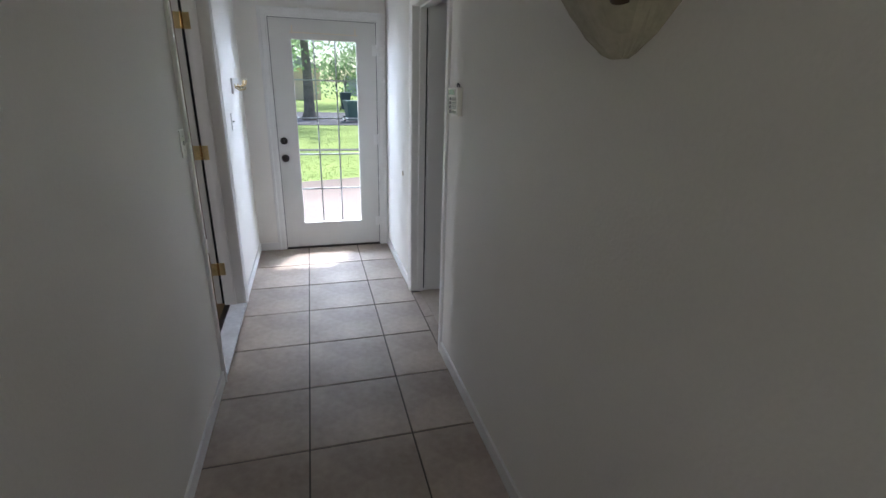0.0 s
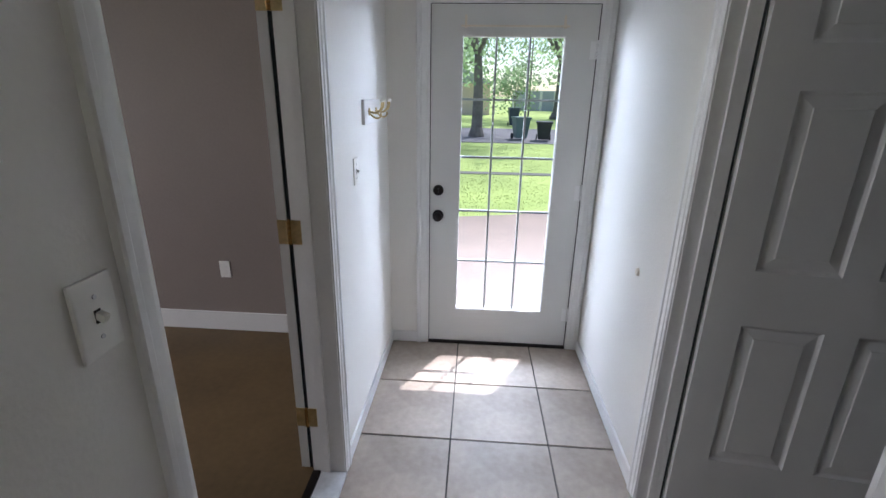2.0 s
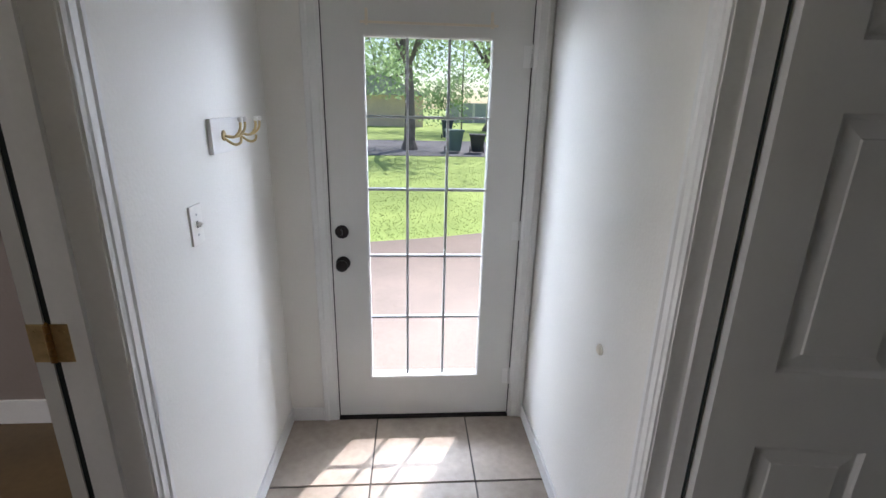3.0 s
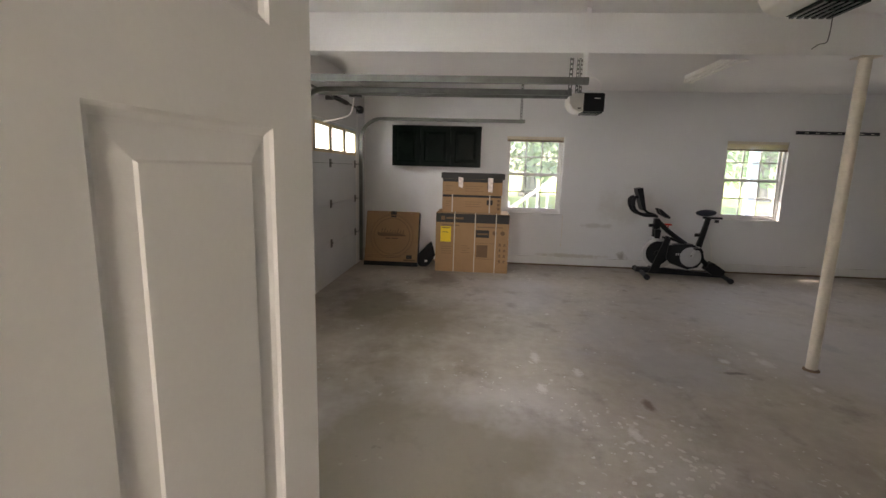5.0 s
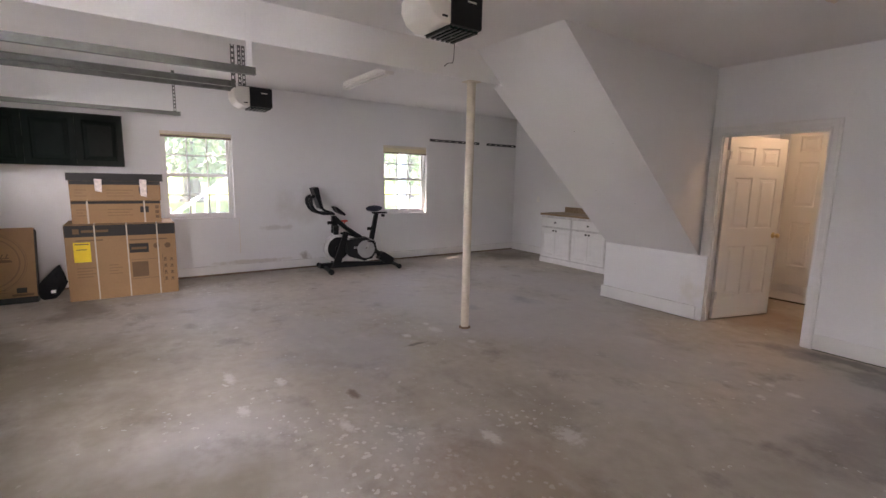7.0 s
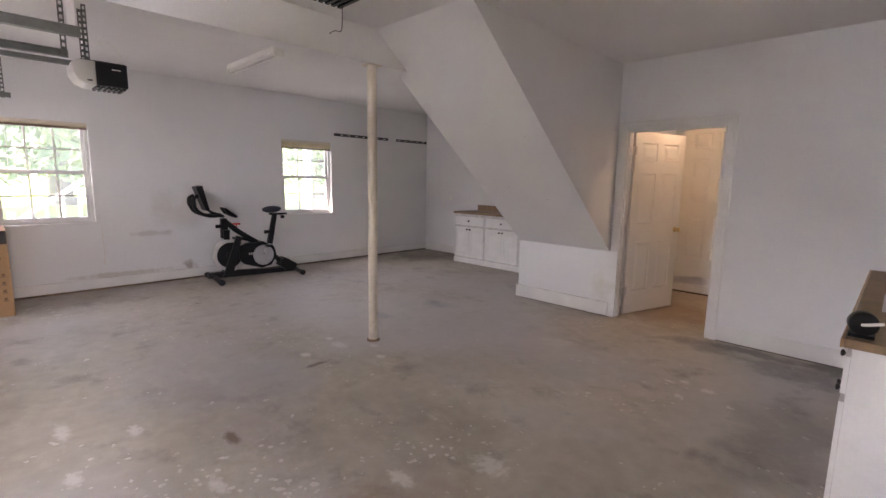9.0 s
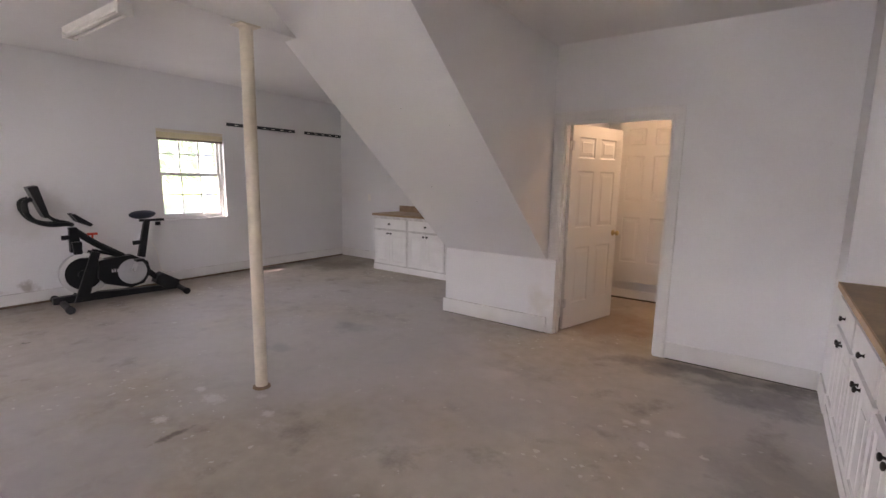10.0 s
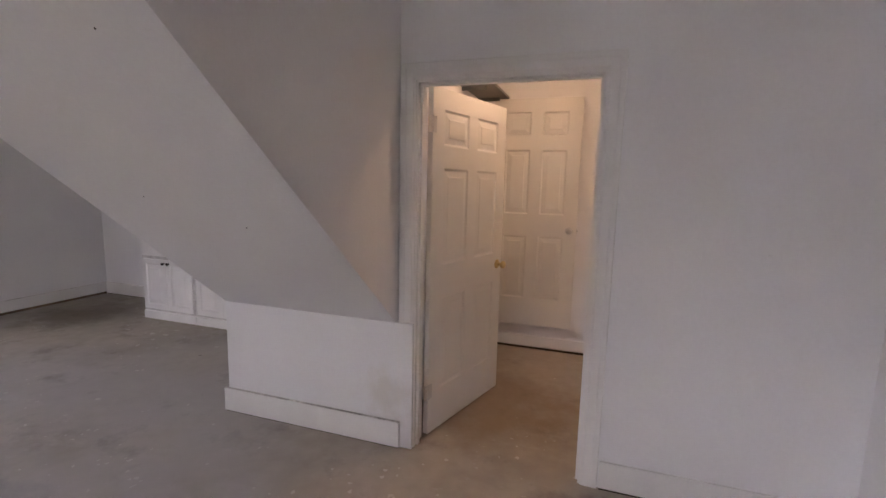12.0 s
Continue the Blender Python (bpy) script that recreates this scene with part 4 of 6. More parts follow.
# ---- garage windows ----
def double_hung(name, x, y0, y1, z0, z1, label, blind):
    """Double-hung window in a wall whose inner face is at x; parts in local coordinates from the sill's middle."""
    w, h = y1 - y0, z1 - z0
    win = thing(name, pose(x, (y0 + y1) / 2, z0), label, "window", kind="structure")
    a = w / 2
    bm = bmesh.new()
    walled(bm, (0.055, 0.15, -a, a, 0, h), [(0, 1, -a + 0.035, a - 0.035, 0.035, h - 0.035)])
    part("window_frame", bm, M_TRIM, win)
    bm = boxed(-0.035, 0.06, -a - 0.04, a + 0.04, -0.022, 0.0, bevel=0.005)
    part("window_sill", bm, M_TRIM, win)
    gz = (0.035, 0.625, h - 0.035)
    for k, dx in ((0, 0.075), (1, 0.105)):
        lo, hi = gz[k], gz[k + 1]
        if k == 0:
            hi += 0.012
        else:
            lo -= 0.012
        bm = bmesh.new()
        f = 0.034
        walled(bm, (dx, dx + 0.028, -a + 0.035, a - 0.035, lo, hi), [(0, 1, -a + 0.035 + f, a - 0.035 - f, lo + f, hi - f)])
        s = part("sash", bm, M_TRIM, win, "white window sash")
        g = part("pane", boxed(dx + 0.012, dx + 0.015, -a + 0.035 + f, a - 0.035 - f, lo + f, hi - f), M_HAZY, s)
        g.visible_shadow = False
        gy0, gy1 = -a + 0.035 + f, a - 0.035 - f
        for i in (1, 2):
            y = gy0 + (gy1 - gy0) * i / 3
            part("glazing_bar", boxed(dx + 0.006, dx + 0.022, y - 0.009, y + 0.009, lo + f, hi - f), M_TRIM, s)
        z = (lo + hi) / 2
        part("glazing_bar", boxed(dx + 0.0065, dx + 0.0215, gy0, gy1, z - 0.009, z + 0.009), M_TRIM, s)
    bl = thing("window_blind", pose(x, (y0 + y1) / 2, z1), "raised cream slatted blind with a brown bottom rail", "blind")
    part("head_rail", boxed(0.012, 0.05, -a + 0.004, a - 0.004, -0.04, -0.002, bevel=0.002), M_CREAM, bl)
    z = -0.042
    while z > -0.042 - blind:
        part("slat", boxed(0.010, 0.052, -a + 0.008, a - 0.008, z - 0.006, z - 0.001), M_BLIND, bl)
        z -= 0.008
    part("bottom_rail", boxed(0.010, 0.052, -a + 0.008, a - 0.008, z - 0.026, z, bevel=0.003), M_BLINDRAIL, bl, "brown bottom rail")
    bm = bmesh.new()
    tube(bm, [(0.008, a - 0.16, -0.04), (0.005, a - 0.162, -0.3), (0.007, a - 0.158, -0.62)], 0.0022, 6)
    part("cord", bm, M_CREAM, bl)
    return win


M_BLIND = mat("cream_blind", (0.70, 0.60, 0.36), 0.5, 0.08, 6, 60, 0.05)
M_BLINDRAIL = mat("brown_blind_rail", (0.22, 0.15, 0.11), 0.5, 0.15, 6, 60, 0.05)
double_hung("window_1", GX, *W1, "white double-hung garage window with grilles", 0.012)
double_hung("window_2", GX, *W2, "white double-hung garage window with grilles", 0.075)

# ---- overhead doors, tracks and openers ----
M_GDOOR = mat("white_steel_door", (0.68, 0.70, 0.72), 0.45, 0.06, 1.5, 50, 0.08)
M_LITE = mat("cream_lite_frame", (0.78, 0.66, 0.42), 0.5, 0.06, 5, 50, 0.05)


def overhead_door(name, x0, label):
    w = GD1 - GD0
    d = thing(name, pose(x0, GY1, 0), label, "garage door", kind="structure")
    sec = GDH / 4
    for k in range(4):
        bm = bmesh.new()
        z0, z1 = k * sec + 0.002, (k + 1) * sec - 0.002
        wins = [(w * (i + 0.5) / 4 + (0.006 if i < 2 else -0.006)) for i in range(4)] if k == 3 else []
        walled(bm, (0.004, w - 0.004, 0.006, 0.05, z0, z1), [(c - 0.255, c + 0.255, -1, 1, z0 + 0.16, z0 + 0.46) for c in wins])
        part("section", bm, M_GDOOR, d)
        for c in wins:
            bm = bmesh.new()
            walled(bm, (c - 0.285, c + 0.285, -0.006, 0.006, z0 + 0.13, z0 + 0.49), [(c - 0.245, c + 0.245, -1, 1, z0 + 0.17, z0 + 0.45)])
            lf = part("lite_frame", bm, M_LITE, d, "cream plastic window frame")
            part("pane", boxed(c - 0.255, c + 0.255, 0.026, 0.030, z0 + 0.16, z0 + 0.46), M_OBSCURE, lf).visible_shadow = False
            bm = bmesh.new()
            for i in (1, 2):
                box(bm, c - 0.255 + 0.17 * i - 0.002, c - 0.255 + 0.17 * i + 0.002, 0.031, 0.036, z0 + 0.16, z0 + 0.46)
            for i in (1, 2, 3):
                box(bm, c - 0.255, c + 0.255, 0.0315, 0.0355, z0 + 0.16 + 0.075 * i - 0.002, z0 + 0.16 + 0.075 * i + 0.002)
            part("leading", bm, mat("pinkish_leading", (0.55, 0.30, 0.26), 0.6, 0.1, 9, 40, 0.0), lf)
    # unseen strips added outside to stop sun leaking round the door
    for x in (0.0005, w - 0.0125):
        part("edge_sun_block", boxed(x, x + 0.012, 0.0585, 0.066, 0.0, GDH - 0.001), M_RUBBER, d, "added dark strip blocking sun through the door gaps")
    part("edge_sun_block", boxed(0.013, w - 0.013, 0.0585, 0.066, GDH - 0.022, GDH - 0.001), M_RUBBER, d, "added dark strip blocking sun through the door gaps")
    # more unseen strips, closing the section joints against the sun
    for k in (1, 2, 3):
        part("section_sun_block", boxed(0.004, w - 0.004, 0.0505, 0.058, k * sec - 0.02, k * sec + 0.02), M_RUBBER, d, "added dark strip blocking sun through the door gaps")
    for k in (1, 2, 3):
        for x in (0.06, w / 2, w - 0.06):
            bm = boxed(x - 0.03, x + 0.03, -0.004, 0.006, k * sec - 0.055, k * sec + 0.055, bevel=0.002)
            cyl(bm, (x - 0.035, -0.010, k * sec), (x + 0.035, -0.010, k * sec), 0.008, n=10)
            if x != w / 2:
                cyl(bm, (x, -0.012, k * sec), (x + (0.1 if x > w / 2 else -0.1), -0.03, k * sec), 0.006, n=8)
            part("hinge", bm, M_GALV, d, "galvanised roller hinge")
    return d


overhead_door("garage_door", GD0, "closed white sectional garage door with small windows")
overhead_door("garage_door", 1.92, "closed white sectional garage door of the near bay")


def track(x, side, yend, z, hang, ceiling, label, solid=False):
    """Channel track: up the door's side, round a bend and back along the ceiling, with perforated hangers."""
    t = thing("door_track", pose(x, GY1, 0), label, "door track", group="garage door tracks")
    bm = bmesh.new()
    path = [(-0.06, 0.05), (-0.06, z - 0.36)]
    for k in range(1, 9):
        a = math.pi / 2 * k / 8
        path.append((-0.06 - 0.34 * (1 - math.cos(a)), z - 0.36 + 0.34 * math.sin(a)))
    path.append((yend - GY1, z - 0.02))
    prof = [(-0.018, -0.025), (0.018, -0.025), (0.018, 0.025), (-0.018, 0.025)]
    n = len(path)
    rows = []
    for i, (y, zz) in enumerate(path):
        a, b = path[max(i - 1, 0)], path[min(i + 1, n - 1)]
        dy, dz = b[0] - a[0], b[1] - a[1]
        q = math.hypot(dy, dz)
        ny, nz = -dz / q, dy / q
        rows.append([bm.verts.new((px * 1.0, y + ny * pn, zz + nz * pn)) for px, pn in prof])
    for a, b in zip(rows, rows[1:]):
        for i in range(4):
            if (i == 1 and side > 0) or (i == 3 and side < 0):
                continue
            bm.faces.new((a[i], a[(i + 1) % 4], b[(i + 1) % 4], b[i]))
    part("rail", bm, M_GALV, t)
    for y in hang:
        bm = bmesh.new()
        holes = []
        zz = z + 0.02
        while zz < ceiling - 0.02 and not solid:
            holes.append((-1, 1, y - GY1 - 0.008, y - GY1 + 0.008, zz, zz + 0.025))
            zz += 0.045
        walled(bm, (side * 0.02 - 0.0015, side * 0.02 + 0.0015, y - GY1 - 0.017, y - GY1 + 0.017, z - 0.05, ceiling), holes)
        part("hanger", bm, M_CEIL if solid else M_GALV, t, "white painted hanger strap" if solid else "perforated steel hanger")
    return t


track(8.13, 1, 1.74, 2.325, (1.80,), CF, "galvanised garage door track with a long bend")
track(5.50, -1, 1.545, 2.33, (1.57,), CF, "galvanised garage door track hung from the ceiling")
track(4.48, 1, 1.615, 2.25, (1.645,), CN, "galvanised track of the near garage door", True)
track(1.86, -1, 1.615, 2.25, (1.645,), CN, "galvanised track of the near garage door", True)

ts = thing("torsion_spring", pose(GD0, GY1 - 0.08, 2.42), "dark torsion spring on a steel shaft above the door", "door spring")
bm = bmesh.new()
cyl(bm, (-0.05, 0, 0), (2.58, 0, 0), 0.0125, n=12)
part("shaft", bm, M_GALV, ts)
bm = bmesh.new()
cyl(bm, (1.13, 0, 0), (1.77, 0, 0), 0.027, n=16)
for k in range(58):
    bmesh.ops.create_cone(bm, cap_ends=False, segments=14, radius1=0.0305, radius2=0.0285, depth=0.008, matrix=Matrix.Translation((1.14 + k * 0.0108, 0, 0)) @ pose(0, 0, 0, 0, 90, 0))
part("spring", bm, M_BLACK, ts, "dark coiled spring")
for x in (0.02, 2.44):
    bm = bmesh.new()
    lathe(bm, [(0.001, -0.03), (0.05, -0.03), (0.055, -0.025), (0.045, -0.018), (0.045, 0.018), (0.058, 0.025), (0.058, 0.03), (0.001, 0.03)], Matrix.Translation((x, 0, 0)) @ pose(0, 0, 0, 0, 90, 0), 20)
    part("drum", bm, M_BLACK, ts, "dark cable drum")
for x in (-0.045, 1.10, 2.53):
    part("bracket", boxed(x - 0.02, x + 0.02, -0.02, 0.08, -0.05, 0.05, bevel=0.003), M_GALV, ts)
bm = bmesh.new()
cyl(bm, (2.47, 0.05, 0.0), (2.47, 0.06, -2.35), 0.004, n=8)
part("cable", bm, M_WHITEPL, ts, "thin lift cable")

M_OPW = mat("opener_white", (0.66, 0.63, 0.58), 0.4, 0.05, 6, 60, 0.03)
M_OPG = mat("dark_green_lens", (0.015, 0.03, 0.024), 0.25, 0.2, 6, 60, 0.02)


def opener(x, y, z, ceiling, yrail, label):
    """Ceiling-hung motor: pale rounded casing to the north, dark cover to the south."""
    o = thing("garage_door_opener", pose(x, y, z), label, "door opener", group="garage door openers")
    bm = bmesh.new()
    prism(bm, [(0.06, 0.0), (0.06, 0.19), (0.17, 0.19), (0.215, 0.16), (0.215, 0.09), (0.18, 0.03), (0.12, 0.0)], 0, -0.145, 0.145)
    bmesh.ops.bevel(bm, geom=list(bm.edges), offset=0.012, segments=2, profile=0.7, affect="EDGES")
    smooth(part("casing", bm, M_OPW, o, "pale plastic casing"))
    bm = boxed(-0.147, 0.147, -0.16, 0.06, 0.0, 0.192, bevel=0.014)
    part("cover", bm, M_BLACK, o, "black light cover")
    for k in range(6):
        yy = -0.145 + k * 0.036
        part("louvre", boxed(-0.125, 0.125, yy, yy + 0.02, -0.014, 0.002, bevel=0.002), M_OPG, o, "dark green louvre")
    part("badge", boxed(-0.153, -0.146, -0.11, -0.05, 0.135, 0.143), M_WHITEPL, o, "small pale badge")
    part("button", boxed(-0.149, -0.144, 0.085, 0.12, 0.028, 0.04, bevel=0.002), M_BLACK, o)
    part("top_plate", boxed(-0.12, 0.12, -0.15, 0.15, 0.195, 0.20), M_GALV, o)
    for sx in (-0.1, 0.1):
        bm = bmesh.new()
        holes, zz = [], 0.225
        while zz < ceiling - z - 0.03:
            holes.append((-1, 1, 0.093, 0.107, zz, zz + 0.025))
            zz += 0.045
        walled(bm, (sx - 0.0015, sx + 0.0015, 0.084, 0.116, 0.195, ceiling - z), holes)
        part("hanger", bm, M_GALV, o, "perforated steel hanger")
    bm = boxed(-0.018, 0.018, 0.15, yrail - y, 0.15, 0.19)
    part("rail", bm, M_GALV, o, "steel trolley rail")
    bm = bmesh.new()
    tube(bm, [(0.0, yrail - y - 0.42, 0.15), (0.0, yrail - y - 0.40, 0.03), (0.0, yrail - y - 0.34, -0.08), (0.0, yrail - y - 0.05, -0.15)], 0.008, 8)
    part("arm", bm, M_WHITEPL, o, "white curved door arm")
    part("trolley", boxed(-0.03, 0.03, yrail - y - 0.50, yrail - y - 0.36, 0.13, 0.155, bevel=0.004), M_BLACK, o)
    return o


op = opener(6.24, 1.245, 2.215, CF, 4.28, "garage door opener hung from perforated steel straps")
bm = bmesh.new()
tube(bm, [(0.02, -0.12, 0.2), (0.03, -0.15, 0.30), (0.0, -0.06, 0.38), (0.03, 0.02, 0.36), (-0.02, -0.02, 0.42)], 0.0035, 6)
part("cable", bm, M_WHITEPL, op, "loose pale cable")
op = opener(3.36, 0.80, 2.375, CN, 4.28, "pale and black garage door opener close under the ceiling")
bm = bmesh.new()
tube(bm, [(0.10, -0.14, 0.0), (0.105, -0.142, -0.08), (0.10, -0.13, -0.13), (0.06, -0.07, -0.15), (0.03, -0.02, -0.18)], 0.0022, 6)
part("cable", bm, M_BLACK, op, "thin dangling wire")

# ---- post and ceiling lamp ----
po = thing("steel_post", pose(4.665, -0.415, 0), "cream painted round steel post under the beam", "post")
bm = bmesh.new()
cyl(bm, (0, 0, 0.008), (0, 0, BZ - 0.008), 0.0415, n=32, caps=False)
M_POST = mat("chipped_cream_post", (0.70, 0.62, 0.51), 0.45, 0.12, 5, 40, 0.12)
smooth(part("shaft", bm, M_POST, po))
bm = bmesh.new()
lathe(bm, [(0.001, 0), (0.062, 0), (0.060, 0.008), (0.046, 0.010), (0.042, 0.016), (0.001, 0.016)], Matrix(), 28)
part("base_ring", bm, mat("rusty_base", (0.20, 0.13, 0.08), 0.8, 0.3, 15, 60, 0.3), po, "rusty base ring")
part("top_plate", boxed(-0.06, 0.06, -0.07, 0.07, BZ - 0.008, BZ), M_POST, po)

tl = thing("tube_light", pose(6.75, -0.285, CF, 0, 0, 0.5), "white twin fluorescent tube fitting, switched off", "ceiling light")
bm = bmesh.new()
prism(bm, [(-0.055, 0), (-0.05, -0.05), (-0.02, -0.065), (0.02, -0.065), (0.05, -0.05), (0.055, 0)], 0, -0.63, 0.63)
part("housing", bm, M_WHITEPL, tl)
for y in (-0.035, 0.035):
    bm = bmesh.new()
    cyl(bm, (-0.60, y, -0.078), (0.60, y, -0.078), 0.013, n=14)
    smooth(part("tube", bm, M_WHITEPL, tl, "unlit glass tube"))
for s in (-1, 1):
    part("end_cap", boxed(s * 0.615 - 0.018, s * 0.615 + 0.018, -0.058, 0.058, -0.098, -0.045, bevel=0.004), M_WHITEPL, tl)

# ---- east wall ----
def hang_rail(y0, y1, z):
    r = thing("storage_rail", pose(GX, (y0 + y1) / 2, z), "grey slotted metal storage rail screwed to the wall", "wall rail", group="storage rails")
    a = (y1 - y0) / 2
    bm = bmesh.new()
    holes, y = [], -a + 0.06
    while y < a - 0.08:
        holes.append((-1, -0.008, y, y + 0.07, -0.008, 0.006))
        y += 0.16
    walled(bm, (-0.022, 0, -a, a, -0.024, 0.024), holes)
    part("channel", bm, mat("dark_grey_metal", (0.06, 0.065, 0.07), 0.5, 0.2, 10, 60, 0.05, metal=0.4), r)
    y = -a + 0.06
    while y < a - 0.08:
        part("slot", boxed(-0.010, -0.0085, y + 0.004, y + 0.066, -0.006, 0.004), M_WHITEPL, r)
        y += 0.16
    return r


hang_rail(-3.69, -2.48, 2.266)
hang_rail(-4.715, -3.90, 2.266)

bc = thing("wall_cabinet", pose(GX, 2.39, 1.597), "black three-door cabinet hung on the wall", "wall cabinet")
part("body", boxed(-0.305, 0, 0, 1.42, 0, 0.625), M_BLACKCAB, bc)
for y, w in ((0.004, 0.466), (0.480, 0.478), (0.966, 0.45)):
    bm = bmesh.new()
    panel_side(bm, w, 0.605, [(0.06, w - 0.06, 0.06, 0.545)], -0.02, -1)
    panel_side(bm, w, 0.605, [], 0.0, 1)
    for x in (0, w):
        bm.faces.new([bm.verts.new(p) for p in ((x, -0.02, 0), (x, 0, 0), (x, 0, 0.605), (x, -0.02, 0.605))])
    for z in (0, 0.605):
        bm.faces.new([bm.verts.new(p) for p in ((0, -0.02, z), (w, -0.02, z), (w, 0, z), (0, 0, z))])
    bmesh.ops.remove_doubles(bm, verts=bm.verts, dist=0.0001)
    bm.transform(pose(-0.306, y + w, 0.010, 0, 0, -90))
    part("door", bm, M_BLACKCAB, bc)
part("crown", boxed(-0.315, 0, -0.004, 1.424, 0.6255, 0.636), M_BLACKCAB, bc)

# cardboard boxes
M_FAINT = mat("faint_print", (0.25, 0.148, 0.072), 0.8, 0.1, 8, 60, 0.02)
M_CARD = mat("brown_cardboard", (0.335, 0.20, 0.10), 0.8, 0.1, 3, 40, 0.1)
M_CARDK = mat("black_print", (0.025, 0.023, 0.022), 0.7, 0.2, 8, 60, 0.03)
M_CARDD = mat("brown_print", (0.16, 0.095, 0.05), 0.8, 0.1, 8, 60, 0.02)
M_STRAP = mat("white_strap", (0.55, 0.49, 0.41), 0.5, 0.08, 8, 60, 0.03)
M_YEL = mat("yellow_paper", (0.85, 0.62, 0.03), 0.7, 0.08, 9, 60, 0.05)


def carton(name, x, y0, y1, z0, h, depth, label):
    """Box whose front is towards -x; local y runs from the box's north corner southwards."""
    c = thing(name, pose(x, y1, z0), label, "box")
    w = y1 - y0
    bm = boxed(0, depth, -w, 0, 0, h, bevel=0.006)
    part("carton", bm, M_CARD, c)
    return c, w


def mark(c, y0, y1, z0, z1, material, name="print", label="", d=0.0012, x=0.0):
    """A flat printed or stuck mark on a box's front; y measured southwards from its corner."""
    return part(name, boxed(x - d, x + 0.0005, -y1, -y0, z0, z1), material, c, label)


c, w = carton("large_box", 7.795, 1.915, 3.03, 0, 0.905, 0.72, "large brown cardboard box with white straps")
mark(c, 0.004, w - 0.004, 0.765, 0.90, M_CARDK, label="black printed band")
mark(c, 0.08, 0.14, 0.80, 0.86, M_CARDD, d=0.002)
mark(c, 0.16, 0.42, 0.815, 0.845, M_CARDD, d=0.002)
mark(c, 0.075, 0.235, 0.465, 0.70, M_YEL, "sticker", "torn yellow paper sticker", 0.003)
mark(c, 0.09, 0.22, 0.672, 0.684, M_CARDD, d=0.004)
mark(c, 0.10, 0.20, 0.61, 0.618, M_CARDD, d=0.004)
mark(c, 0.615, 0.815, 0.545, 0.66, M_CARDK, label="black printed label")
mark(c, 0.635, 0.795, 0.585, 0.615, M_CARDD, d=0.002)
mark(c, 0.63, 0.80, 0.24, 0.43, M_CARDD)
for i in range(4):
    for j in range(2):
        mark(c, 0.965 + 0.07 * j, 1.005 + 0.07 * j, 0.165 + 0.085 * i, 0.173 + 0.085 * i, M_CARDD)
        mark(c, 0.972 + 0.07 * j, 0.998 + 0.07 * j, 0.178 + 0.085 * i, 0.21 + 0.085 * i - 0.008 * j, M_CARDD)
mark(c, 0.955, 0.958, 0.13, 0.52, M_CARDD)
mark(c, 0.62, 0.93, 0.455, 0.459, M_CARDD)
mark(c, 0.62, 0.93, 0.215, 0.219, M_CARDD)
for i in range(4):
    mark(c, 0.09, 0.24 + 0.03 * (i % 2), 0.28 + 0.035 * i, 0.292 + 0.035 * i, M_FAINT)
    mark(c, 0.40, 0.53 - 0.04 * (i % 2), 0.30 + 0.035 * i, 0.31 + 0.035 * i, M_FAINT)
mark(c, 0.10, 0.36, 0.715, 0.728, M_CARDD)
mark(c, 0.62, 1.02, 0.70, 0.712, M_CARDD)
for y in (0.90, 1.02):
    bm = bmesh.new()
    lathe(bm, [(0.001, 0), (0.034, 0), (0.034, 0.0012), (0.001, 0.0012)], Matrix.Translation((0, -y, 0.62)) @ pose(0, 0, 0, 0, -90, 0), 20)
    part("print", bm, M_CARDD, c)
for y in (0.285, 0.60, 0.915):
    bm = bmesh.new()
    walled(bm, (-0.004, 0.724, -y - 0.007, -y + 0.007, -0.0, 0.909), [(0.0, 0.72, -2, 2, -1, 0.905)])
    part("strap", bm, M_STRAP, c, "white packing strap")

c, w = carton("flat_box", 7.90, 2.05, 2.95, 0.911, 0.27, 0.60, "flat brown cardboard box on the large box")
mark(c, 0.004, w - 0.004, 0.235, 0.266, M_CARDK, label="black printed band")
mark(c, 0.68, 0.77, 0.125, 0.20, M_CARDK)
for y0, y1 in ((0.05, 0.14), (0.35, 0.6)):
    for i in range(3):
        mark(c, y0, y1 - 0.03 * (i % 2), 0.09 + 0.035 * i, 0.1 + 0.035 * i, M_FAINT)
for i in range(3):
    mark(c, 0.84, 0.88, 0.05 + 0.06 * i, 0.09 + 0.06 * i, M_CARDD)
for y in (0.155, 0.725):
    bm = bmesh.new()
    walled(bm, (-0.004, 0.604, -y - 0.009, -y + 0.009, 0.0, 0.274), [(0.0, 0.60, -2, 2, -1, 0.27)])
    part("strap", bm, M_STRAP, c, "white packing strap")

c, w = carton("lidded_box", 7.89, 2.04, 2.95, 1.186, 0.24, 0.60, "brown cardboard box with a black lid and torn tape")
part("lid", boxed(-0.02, 0.62, -w - 0.03, 0.02, 0.235, 0.325, bevel=0.008), M_CARDK, c, "black cardboard lid")
mark(c, 0.004, w - 0.004, 0.19, 0.234, M_CARDK)
mark(c, 0.68, 0.77, 0.09, 0.165, M_CARDK)
for y0, y1 in ((0.05, 0.16), (0.35, 0.62)):
    for i in range(3):
        mark(c, y0, y1 - 0.04 * (i % 2), 0.05 + 0.035 * i, 0.06 + 0.035 * i, M_FAINT)
M_TAPE = mat("torn_printed_tape", (0.75, 0.66, 0.62), 0.35, 0.3, 30, 90, 0.2)
